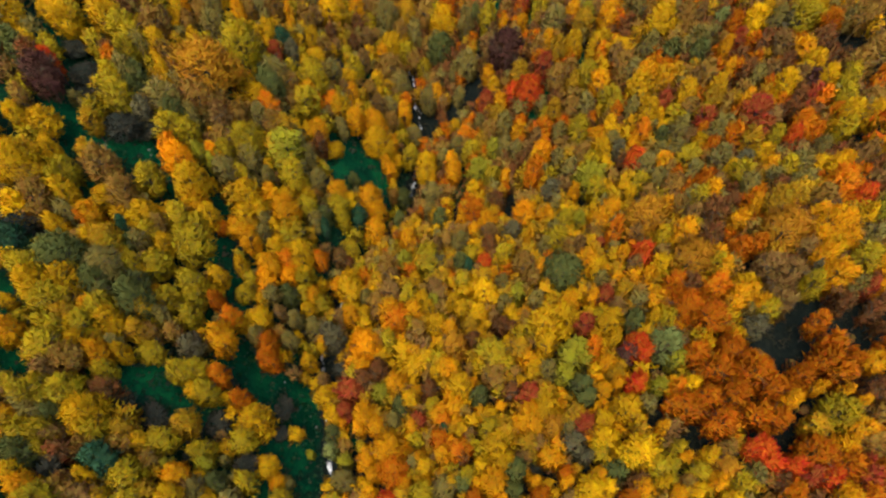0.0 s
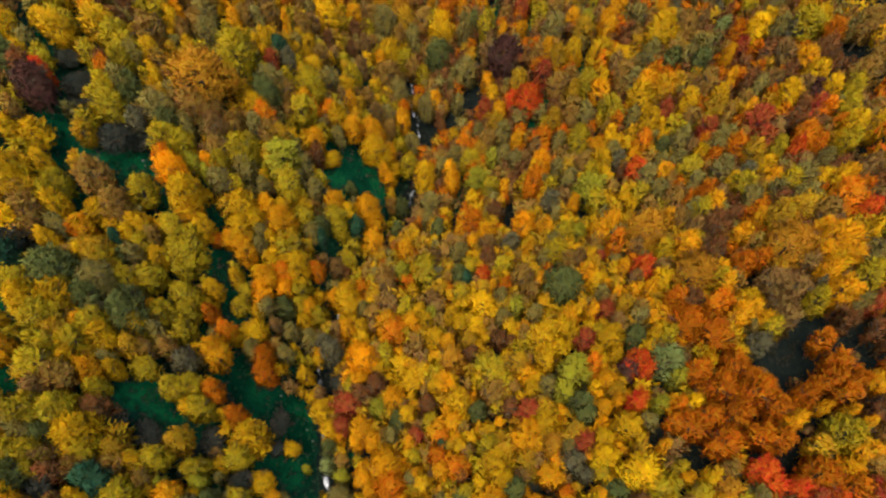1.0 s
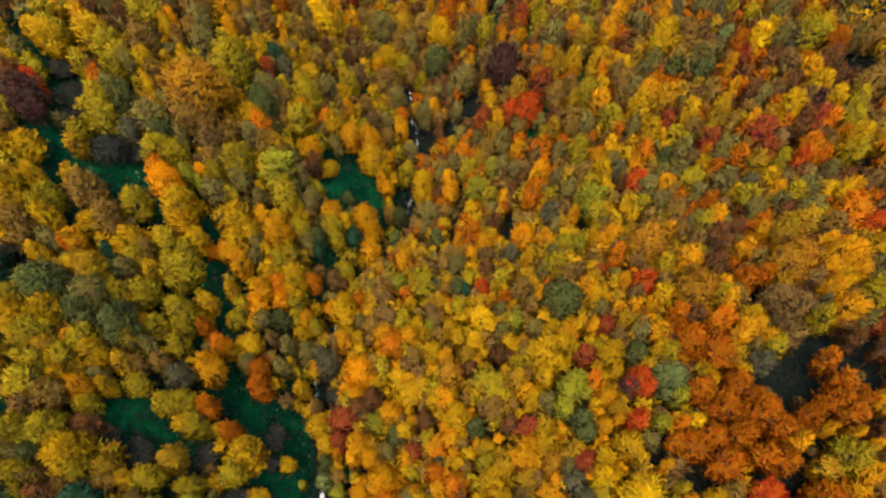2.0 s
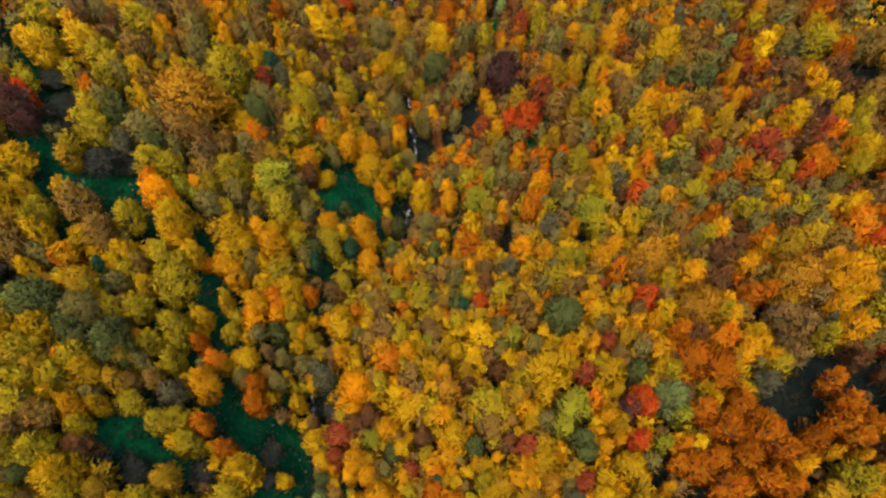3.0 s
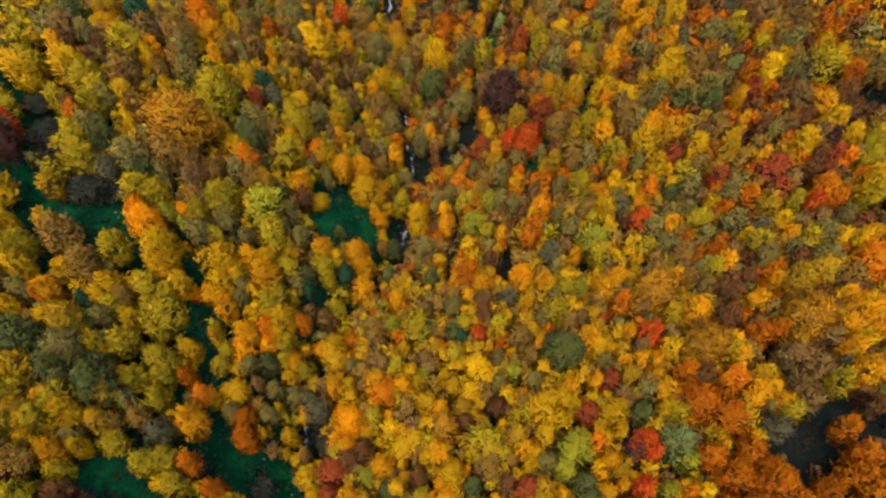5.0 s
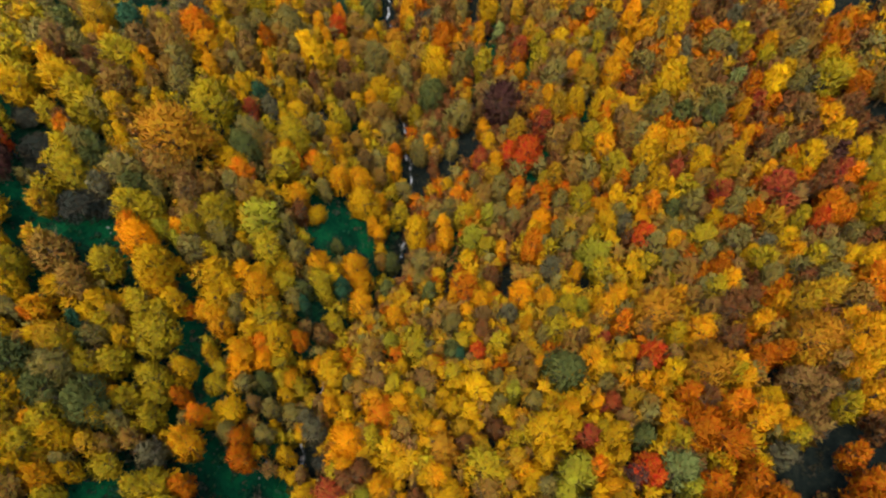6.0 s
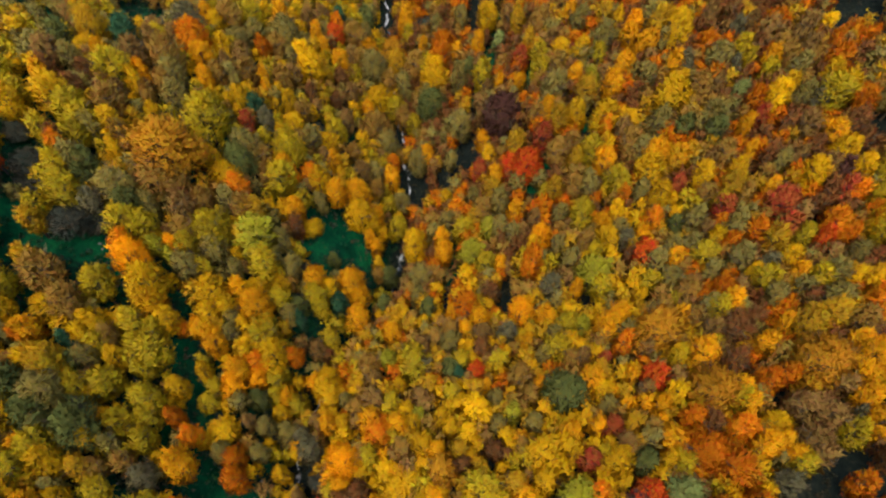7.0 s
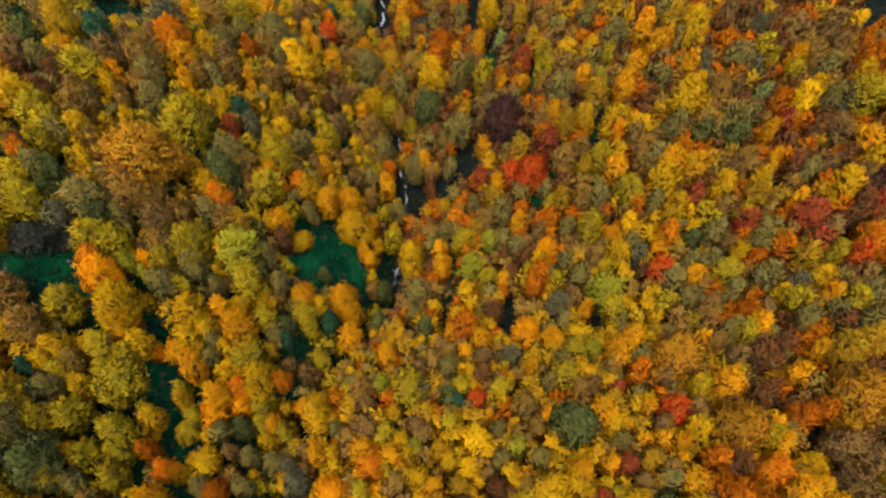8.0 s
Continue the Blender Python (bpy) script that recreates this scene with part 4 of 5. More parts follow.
grove("mustard", [
    (-38.5, 126.5, 3.3, 12.2), (39.2, 128.9, 2.5, 11.2), (-10.6, 129.4, 2.9, 11.7), (88.9, 129.9, 3.5, 12.6), (-54.2, 134.1, 5.5, 15.2), (-38.0, 136.2, 4.7, 14.1),
    (78.3, 140.1, 1.7, 10.2), (-74.4, 141.1, 3.5, 12.6), (75.9, 144.2, 1.3, 9.7), (74.8, 147.2, 1.6, 10.1), (-27.2, 152.8, 3.0, 13.0), (43.7, 155.8, 1.6, 10.1),
    (29.7, 162.5, 2.6, 9.8), (30.4, 166.8, 2.2, 10.9), (-6.7, 168.8, 2.3, 11.0), (14.1, 170.4, 2.0, 15.3), (-12.8, 174.6, 3.2, 12.2), (-42.6, 180.2, 1.7, 10.2),
    (-52.8, 181.8, 3.6, 12.6), (-1.8, 189.4, 3.3, 12.3), (-8.8, 204.7, 1.9, 10.5),
])
grove("olive", [
    (53.5, 25.7, 1.6, 10.0), (-50.2, 26.7, 2.6, 11.4), (-44.8, 27.2, 1.9, 10.5), (-0.5, 28.9, 2.8, 11.6), (-36.2, 32.9, 1.3, 5.6), (-23.5, 33.0, 3.1, 12.0),
    (-6.2, 35.0, 1.3, 9.7), (-72.8, 35.5, 2.3, 11.0), (25.9, 36.8, 1.3, 9.7), (-74.8, 36.8, 1.4, 9.8), (39.9, 40.0, 1.4, 9.8), (-11.1, 44.2, 2.1, 10.8),
    (22.6, 48.9, 1.9, 10.5), (-66.5, 52.5, 1.3, 9.8), (75.9, 55.9, 1.2, 9.6), (40.8, 59.6, 1.8, 10.3), (-67.5, 59.9, 1.7, 10.2), (-62.1, 61.8, 1.7, 10.3),
    (-71.2, 62.9, 1.9, 10.5), (-45.5, 63.8, 2.5, 11.3), (-39.3, 64.8, 2.6, 11.4), (20.5, 65.3, 2.2, 10.9), (83.2, 65.9, 2.0, 10.6), (13.8, 66.2, 2.1, 10.7),
])
grove("olive", [
    (34.6, 66.9, 2.1, 10.8), (-70.9, 67.9, 2.3, 10.9), (-72.8, 68.5, 3.9, 13.0), (-34.5, 70.7, 3.1, 12.1), (-38.7, 70.8, 2.4, 11.1), (13.7, 71.6, 2.1, 10.8),
    (-43.6, 74.6, 2.0, 10.6), (-20.6, 76.6, 2.2, 10.9), (-68.8, 76.7, 2.1, 10.7), (-80.7, 77.4, 2.5, 11.2), (23.7, 79.6, 2.3, 11.0), (76.3, 81.9, 2.8, 11.6),
    (27.2, 84.3, 2.2, 10.9), (67.9, 84.5, 2.6, 11.3), (56.3, 85.3, 1.5, 9.9), (71.8, 85.5, 1.9, 10.4), (4.5, 86.8, 3.0, 11.9), (-45.5, 87.4, 2.1, 11.1),
    (77.9, 87.9, 2.8, 11.7), (-45.2, 90.6, 2.2, 10.8), (83.8, 91.8, 2.1, 10.8), (58.9, 93.2, 1.8, 10.4), (51.1, 94.0, 2.8, 11.7), (-34.3, 95.2, 2.3, 10.9),
])
grove("olive", [
    (64.4, 95.6, 2.0, 10.6), (49.6, 98.0, 1.9, 10.5), (-53.2, 98.5, 2.9, 11.8), (-54.5, 99.2, 2.4, 11.1), (93.3, 99.6, 1.5, 9.9), (-45.6, 100.5, 2.3, 11.0),
    (56.7, 100.7, 1.8, 10.3), (53.0, 101.8, 2.3, 10.9), (-4.3, 103.1, 2.2, 10.9), (32.1, 103.6, 2.0, 10.6), (-48.7, 103.6, 3.3, 12.3), (66.1, 104.1, 2.8, 11.7),
    (-34.2, 105.6, 2.6, 11.4), (58.7, 107.5, 2.6, 11.4), (29.8, 108.4, 2.1, 10.7), (-2.3, 108.7, 3.0, 11.9), (44.0, 109.0, 2.3, 11.1), (-61.9, 109.3, 2.4, 11.1),
    (-67.3, 110.4, 3.8, 12.9), (-36.6, 111.2, 2.5, 11.2), (20.5, 114.3, 1.8, 10.3), (-75.4, 114.8, 3.1, 12.0), (-48.0, 115.0, 2.0, 10.7), (31.4, 115.9, 2.3, 11.0),
])
grove("olive", [
    (17.6, 116.4, 2.4, 11.1), (48.9, 116.7, 1.9, 10.4), (77.4, 117.6, 2.2, 10.9), (38.0, 120.5, 2.4, 11.2), (-74.5, 122.8, 1.9, 10.5), (17.4, 123.8, 3.3, 12.3),
    (0.5, 124.3, 2.0, 10.6), (4.4, 125.8, 2.3, 11.1), (-29.1, 126.3, 2.3, 11.0), (49.7, 126.8, 1.9, 10.5), (99.0, 127.3, 1.6, 10.1), (27.5, 128.8, 1.7, 6.2),
    (63.2, 129.7, 1.7, 10.2), (11.1, 130.5, 2.3, 11.0), (-45.3, 131.5, 4.6, 14.0), (68.6, 131.5, 2.0, 10.6), (83.8, 131.8, 2.5, 11.2), (65.6, 131.9, 1.7, 10.2),
    (54.0, 132.3, 3.1, 12.0), (-61.6, 138.2, 3.8, 12.9), (-9.0, 138.5, 3.0, 11.8), (84.7, 138.5, 1.9, 10.5), (-83.4, 141.4, 2.2, 10.9), (53.4, 144.2, 2.1, 10.8),
])
grove("olive", [
    (-33.2, 144.2, 2.0, 10.6), (-16.8, 145.3, 2.9, 11.8), (-63.1, 145.4, 3.7, 12.8), (69.0, 146.1, 3.2, 12.1), (4.7, 147.7, 1.9, 10.4), (32.8, 150.1, 3.4, 13.5),
    (-51.9, 151.8, 1.9, 11.9), (-4.5, 153.0, 3.9, 13.1), (-94.0, 154.2, 2.0, 10.7), (58.0, 155.0, 1.8, 10.4), (3.6, 157.8, 2.6, 11.4), (8.5, 158.1, 3.8, 12.9),
    (-15.1, 159.3, 4.0, 13.1), (45.1, 161.3, 3.5, 12.6), (57.1, 164.7, 1.9, 10.5), (-53.7, 169.3, 2.4, 11.1), (-41.2, 171.4, 2.2, 10.8), (41.0, 173.2, 2.9, 11.7),
    (-50.9, 175.3, 3.2, 12.1), (7.9, 176.3, 3.1, 17.0), (-2.2, 179.9, 2.8, 11.6), (-44.2, 181.1, 4.0, 13.2), (-9.9, 182.0, 3.2, 17.0), (-21.0, 188.3, 5.1, 15.8),
])
grove("olive", [
    (-19.2, 190.5, 3.7, 12.9), (8.7, 201.3, 2.6, 11.4), (0.7, 203.6, 1.9, 10.5), (-23.3, 205.9, 2.6, 11.3),
])
grove("tan_brown", [
    (-64.7, 23.5, 1.9, 10.4), (25.1, 24.9, 1.5, 10.0), (-69.4, 32.5, 2.1, 10.8), (16.0, 32.9, 1.6, 10.1), (-73.9, 42.8, 1.9, 10.5), (63.7, 53.4, 1.7, 10.2),
    (63.1, 56.6, 2.3, 11.0), (-30.3, 56.8, 1.5, 10.0), (36.8, 59.6, 1.4, 9.8), (66.9, 60.4, 2.7, 11.6), (63.7, 61.3, 3.3, 12.3), (70.7, 65.3, 1.8, 10.3),
    (41.0, 69.7, 1.6, 10.0), (-41.1, 71.6, 1.7, 10.2), (-27.5, 72.7, 1.9, 10.5), (-2.7, 74.9, 1.8, 10.3), (-12.1, 74.9, 2.0, 10.6), (42.7, 77.0, 1.8, 10.3),
    (-89.8, 77.1, 1.9, 10.4), (31.6, 77.9, 2.1, 10.7), (88.1, 79.9, 2.1, 10.8), (-13.8, 80.1, 2.7, 11.5), (55.2, 80.2, 2.3, 11.0), (89.4, 87.0, 2.8, 11.6),
])
grove("tan_brown", [
    (-2.1, 87.3, 2.4, 11.1), (12.3, 87.5, 3.0, 11.8), (-28.3, 91.0, 2.5, 11.3), (77.3, 102.1, 1.7, 10.2), (60.4, 104.6, 1.6, 10.1), (-56.5, 110.4, 3.3, 12.2),
    (84.8, 112.1, 1.4, 9.8), (25.3, 116.1, 2.5, 11.2), (80.2, 116.8, 2.2, 10.9), (63.3, 120.8, 2.3, 11.0), (83.6, 123.3, 2.9, 11.7), (46.5, 132.3, 2.1, 10.7),
    (-72.4, 135.3, 2.3, 11.0), (68.1, 139.4, 2.1, 10.7), (-29.9, 141.5, 2.4, 11.1), (-88.5, 142.0, 3.0, 11.9), (-20.4, 143.6, 3.3, 12.3), (87.8, 143.8, 2.5, 11.3),
    (-72.1, 147.4, 3.6, 12.7), (87.7, 148.8, 3.1, 12.0), (43.9, 148.9, 1.8, 10.4), (80.7, 150.0, 2.9, 11.7), (78.3, 155.0, 2.2, 10.9), (-71.2, 155.9, 2.1, 10.8),
])
grove("tan_brown", [
    (-54.7, 156.6, 2.2, 10.9), (14.5, 156.9, 1.9, 13.8), (-26.1, 158.7, 2.5, 11.3), (69.8, 159.0, 2.4, 11.1), (-67.3, 159.7, 2.2, 10.9), (-51.9, 161.8, 2.6, 11.4),
    (-39.9, 165.5, 2.5, 11.2), (16.2, 167.6, 2.1, 11.1), (33.0, 171.2, 1.6, 10.0), (-25.6, 172.1, 2.6, 12.7), (14.3, 179.9, 2.1, 10.7), (-26.9, 188.3, 3.0, 11.9),
    (23.2, 189.9, 1.9, 12.3), (-11.8, 193.3, 3.4, 12.4), (-40.3, 195.9, 2.6, 11.3), (-36.5, 202.5, 2.4, 11.2),
])
grove("bare_grey", [
    (28.2, 31.7, 1.5, 10.0), (26.6, 34.2, 2.6, 11.4), (57.9, 50.6, 2.1, 10.8), (-55.9, 55.7, 2.6, 11.4), (71.4, 59.7, 1.0, 9.3), (-27.6, 65.4, 3.6, 17.0),
    (73.3, 68.7, 1.3, 9.7), (-30.6, 70.7, 2.8, 11.6), (-2.0, 81.3, 1.8, 10.4), (17.1, 87.5, 2.8, 11.6), (68.7, 92.2, 2.4, 11.1), (27.5, 96.6, 3.1, 12.1),
    (-71.4, 105.6, 2.5, 11.2), (44.4, 106.1, 1.7, 10.2), (85.7, 129.8, 1.6, 10.1), (72.8, 142.8, 1.7, 10.2), (-43.9, 143.0, 2.6, 11.4), (62.4, 146.3, 2.4, 11.1),
    (74.5, 153.3, 2.5, 11.2), (-65.6, 168.7, 3.6, 12.7),
])
grove("evergreen", [
    (-62.6, 28.3, 1.6, 10.1), (-63.5, 29.4, 3.1, 12.1), (0.4, 41.4, 1.2, 9.5), (-86.1, 68.1, 2.9, 11.7), (6.7, 78.5, 1.3, 9.7), (-72.1, 79.0, 1.7, 10.3),
    (-31.9, 93.7, 1.6, 11.8), (-24.2, 100.7, 2.2, 10.9), (-46.4, 146.5, 2.3, 10.9), (-76.9, 154.8, 2.7, 11.5), (-32.0, 205.5, 2.1, 10.7),
])
grove("dark_olive", [
    (14.8, 26.8, 1.6, 10.1), (33.2, 28.2, 1.9, 10.4), (-47.6, 28.7, 2.2, 10.8), (-72.7, 29.0, 2.3, 10.9), (14.8, 29.5, 1.8, 17.0), (3.8, 29.7, 1.7, 10.2),
    (-70.5, 35.9, 2.4, 11.1), (29.6, 42.7, 1.9, 10.4), (-26.9, 43.5, 2.1, 10.7), (28.4, 45.5, 3.1, 12.0), (8.2, 46.8, 2.4, 11.2), (-9.8, 46.9, 3.0, 11.9),
    (39.4, 55.5, 2.4, 11.1), (-67.1, 63.3, 4.5, 13.8), (-73.5, 63.9, 3.8, 12.9), (-78.3, 66.2, 4.8, 14.2), (27.2, 69.4, 4.3, 13.6), (-70.1, 75.1, 1.5, 9.9),
    (-39.9, 75.7, 2.8, 11.7), (4.1, 79.5, 1.9, 10.5), (-31.9, 97.5, 3.0, 11.9), (-1.4, 97.9, 2.8, 11.7), (-12.7, 105.2, 1.9, 10.5), (55.3, 107.7, 2.1, 10.8),
])
grove("dark_olive", [
    (-65.8, 107.9, 3.1, 12.1), (-73.8, 110.9, 2.2, 10.8), (-95.9, 111.5, 3.6, 12.7), (-25.6, 113.1, 2.2, 6.9), (-11.8, 113.5, 2.8, 11.6), (-73.8, 114.5, 2.8, 11.6),
    (-46.8, 127.6, 3.9, 13.0), (65.8, 127.9, 2.7, 11.5), (59.4, 129.4, 2.0, 10.7), (-89.0, 149.3, 1.9, 10.4), (-0.8, 172.2, 4.0, 14.9), (11.8, 181.1, 2.9, 11.0),
    (-23.9, 212.3, 3.5, 12.5),
])
grove("bare_dark", [
    (-71.0, 26.8, 3.0, 6.2), (19.0, 31.6, 1.5, 4.8), (-44.4, 34.3, 2.9, 6.1), (-53.7, 34.4, 1.6, 5.0), (-53.5, 38.4, 1.9, 5.2), (-60.2, 40.4, 2.9, 6.1),
    (-64.4, 41.1, 2.6, 5.8), (-50.3, 41.9, 3.2, 6.3), (-39.2, 43.6, 2.0, 5.3), (-39.3, 49.8, 2.6, 5.9), (-79.6, 54.0, 1.8, 5.1), (81.9, 55.5, 1.1, 4.5),
    (-26.1, 60.4, 2.3, 11.3), (-70.4, 64.0, 1.7, 5.0), (-67.3, 65.4, 1.7, 5.1), (-35.7, 69.7, 2.5, 5.7), (-38.1, 70.8, 1.7, 5.1), (-85.3, 72.3, 3.0, 6.2),
    (-88.1, 72.8, 4.3, 7.3), (-86.3, 79.4, 2.0, 5.3), (-75.4, 101.9, 4.3, 7.3), (-72.2, 104.5, 3.4, 6.6), (-32.7, 108.4, 2.0, 5.3), (-83.9, 109.3, 3.6, 6.8),
])
grove("bare_dark", [
    (94.7, 111.5, 1.2, 4.6), (-84.8, 113.1, 4.8, 9.5), (-89.1, 120.8, 3.9, 7.0), (-34.3, 152.5, 2.8, 6.1), (70.9, 158.9, 2.8, 6.0), (-27.7, 165.7, 2.6, 7.9),
    (-72.4, 172.7, 3.7, 6.8), (-3.1, 210.0, 3.8, 10.9),
])
grove("pale_green", [
    (-27.3, 40.1, 1.6, 10.1), (43.4, 49.6, 3.1, 12.0), (71.5, 136.5, 1.5, 10.0), (19.6, 185.2, 1.7, 10.2),
])
grove("ochre", [
    (-57.0, 26.1, 1.8, 10.3), (-8.7, 28.7, 1.7, 10.3), (-75.6, 31.9, 1.6, 10.1), (64.2, 32.6, 1.7, 10.2), (-61.6, 34.9, 2.5, 11.3), (17.1, 35.0, 1.9, 10.5),
    (12.8, 38.8, 1.9, 10.5), (-53.9, 39.3, 3.1, 12.0), (26.0, 39.6, 2.0, 10.6), (21.9, 44.9, 1.6, 10.1), (34.4, 46.1, 1.3, 9.7), (-77.7, 46.9, 1.8, 6.4),
    (-74.5, 55.0, 2.3, 11.0), (16.6, 55.2, 2.9, 11.7), (-65.0, 56.2, 2.8, 11.6), (38.5, 62.6, 1.5, 10.0), (6.0, 62.8, 2.4, 11.1), (-73.0, 73.9, 4.0, 13.1),
    (9.7, 74.0, 1.7, 10.2), (34.1, 74.5, 1.8, 10.3), (-0.1, 76.8, 1.6, 10.1), (69.4, 77.7, 3.5, 12.6), (74.2, 79.1, 3.0, 11.9), (-78.9, 92.0, 1.7, 10.3),
])
grove("ochre", [
    (71.3, 98.1, 1.8, 10.4), (-79.7, 99.6, 1.9, 9.5), (-44.3, 108.6, 2.0, 10.7), (67.0, 114.0, 2.9, 11.8), (-42.5, 115.1, 2.8, 11.6), (10.9, 122.1, 2.3, 11.0),
    (31.1, 122.4, 2.5, 11.2), (60.2, 123.3, 1.7, 10.2), (56.6, 123.4, 2.0, 10.6), (35.2, 127.9, 2.1, 11.8), (15.8, 128.7, 2.6, 11.4), (22.4, 138.8, 2.6, 11.4),
    (32.8, 140.1, 2.9, 11.8), (39.1, 145.8, 2.9, 11.8), (-83.7, 153.4, 4.4, 13.7), (58.8, 161.4, 2.8, 11.6), (46.8, 170.3, 2.0, 10.6), (-33.5, 173.7, 3.0, 11.9),
    (28.1, 177.4, 2.2, 10.8), (26.1, 186.4, 3.0, 11.9), (-13.2, 192.9, 4.7, 14.2),
])
grove("olive_brown", [
    (-66.9, 23.5, 2.3, 11.0), (44.2, 25.8, 1.3, 9.7), (71.7, 28.9, 1.7, 10.2), (50.6, 29.4, 1.9, 10.5), (-56.9, 31.6, 1.5, 10.0), (-65.2, 32.0, 2.9, 11.8),
    (-60.9, 32.6, 1.8, 10.3), (74.0, 33.5, 1.5, 10.0), (-72.2, 46.2, 3.1, 12.0), (11.3, 49.8, 2.9, 11.7), (-62.8, 57.0, 2.0, 10.6), (-59.3, 58.6, 2.0, 10.6),
    (-75.0, 58.9, 1.9, 10.4), (17.9, 61.0, 1.5, 9.9), (41.0, 62.1, 1.6, 10.1), (-6.0, 64.1, 2.0, 10.7), (20.7, 71.1, 1.7, 10.2), (-17.3, 74.3, 2.3, 11.0),
    (19.4, 74.7, 2.4, 11.2), (-83.6, 75.7, 1.6, 10.1), (77.7, 77.2, 2.7, 11.5), (28.8, 77.6, 1.8, 10.4), (-85.1, 78.7, 3.0, 11.9), (35.2, 81.0, 1.8, 10.4),
])
grove("olive_brown", [
    (-66.3, 81.4, 2.5, 11.3), (-86.5, 82.4, 2.5, 11.2), (53.2, 82.7, 1.9, 10.5), (-13.9, 83.3, 3.4, 12.4), (-71.4, 84.0, 2.1, 10.7), (-72.6, 85.5, 2.9, 11.8),
    (53.9, 89.8, 2.1, 10.8), (-76.4, 90.1, 3.2, 12.2), (4.3, 90.5, 2.4, 11.1), (54.3, 96.0, 1.6, 10.0), (-91.7, 99.3, 1.7, 10.2), (95.1, 100.2, 2.9, 11.7),
    (-55.1, 105.9, 2.3, 11.0), (36.3, 107.5, 2.2, 10.9), (69.4, 110.7, 1.8, 10.3), (96.0, 112.1, 3.0, 11.9), (61.8, 112.9, 2.0, 10.6), (-52.6, 113.4, 3.0, 11.9),
    (-14.8, 113.5, 2.0, 10.5), (-61.7, 114.3, 3.2, 12.2), (-45.4, 115.4, 2.7, 11.6), (100.3, 115.5, 3.0, 11.9), (-57.7, 115.6, 3.3, 12.3), (87.4, 121.2, 2.5, 11.3),
])
grove("olive_brown", [
    (67.0, 121.4, 2.3, 11.0), (34.6, 121.4, 2.5, 11.2), (24.1, 122.2, 2.4, 7.1), (13.7, 123.4, 3.7, 12.9), (-69.0, 124.4, 1.6, 10.1), (-41.3, 125.8, 2.5, 11.3),
    (100.8, 126.3, 2.8, 11.7), (105.0, 127.3, 1.9, 10.4), (47.6, 128.8, 2.8, 11.6), (-73.3, 130.3, 3.3, 12.3), (-42.8, 130.7, 2.9, 11.8), (61.0, 131.4, 2.0, 10.7),
    (31.6, 131.6, 2.5, 11.3), (34.6, 133.0, 2.2, 10.8), (-66.8, 136.4, 2.1, 10.7), (64.7, 139.2, 2.1, 10.7), (-16.9, 139.5, 2.9, 11.8), (89.3, 140.9, 2.1, 10.7),
    (-65.1, 141.6, 2.4, 11.2), (83.6, 142.4, 2.2, 10.9), (27.4, 145.7, 2.3, 11.0), (-65.9, 149.0, 4.2, 13.4), (-23.4, 149.4, 2.7, 9.1), (-54.7, 151.2, 2.2, 10.9),
])
grove("olive_brown", [
    (-36.3, 152.9, 2.0, 10.6), (-50.1, 155.4, 2.7, 11.5), (33.3, 159.5, 2.0, 10.6), (-42.3, 160.8, 3.2, 12.1), (-17.9, 162.2, 4.8, 14.3), (-9.7, 170.9, 3.2, 12.9),
    (-45.4, 173.3, 2.7, 11.5), (-58.1, 175.9, 3.1, 12.0), (31.1, 181.4, 3.6, 12.7), (-15.2, 186.5, 3.3, 12.3), (-24.6, 189.4, 2.8, 11.6), (-5.9, 190.4, 3.8, 14.2),
    (-26.9, 199.0, 3.7, 12.8),
])
grove("honey", [
    (49.8, 26.7, 1.9, 10.5), (22.2, 38.5, 2.1, 10.8), (2.7, 58.6, 3.0, 11.9), (50.8, 67.3, 4.4, 13.7), (67.7, 69.3, 4.7, 14.1), (45.9, 80.9, 4.7, 14.1),
    (-59.9, 121.8, 7.8, 17.0), (-13.7, 196.8, 4.4, 13.8),
])
grove("bright_amber", [
    (-18.8, 62.2, 4.0, 13.2), (-44.6, 77.5, 2.8, 11.6), (-39.9, 80.4, 2.2, 10.9), (20.2, 91.4, 2.8, 11.6), (-62.8, 97.4, 3.9, 13.0), (-56.5, 102.5, 1.6, 10.1),
    (26.8, 110.9, 2.4, 11.2), (-69.9, 143.5, 1.7, 10.3), (52.9, 162.7, 2.4, 11.1),
])

# the lesser trees between them: each takes the muted colour of the stand about it
MUTED = {
    "west": ["mustard", "golden", "olive", "ochre", "mustard", "tan_brown", "olive", "mustard", "golden", "olive_brown"],
    "east": ["olive_brown", "ochre", "tan_brown", "golden", "ochre", "rust", "olive_brown", "olive", "golden", "mustard"],
    "near_east": ["ochre", "golden", "amber", "mustard", "olive_brown", "golden", "amber", "ochre", "tan_brown"],
    "far_east": ["tan_brown", "russet", "rust", "olive_brown", "russet", "olive", "russet", "ochre", "olive_brown", "rust", "russet"],
}


def cell(x, y):
    return int(x // 8), int(y // 8)


# stretches where the water shows between the crowns
OPEN_WATER = [(35, 44), (59, 66), (110, 122), (138, 157), (164, 173), (211, 232)]


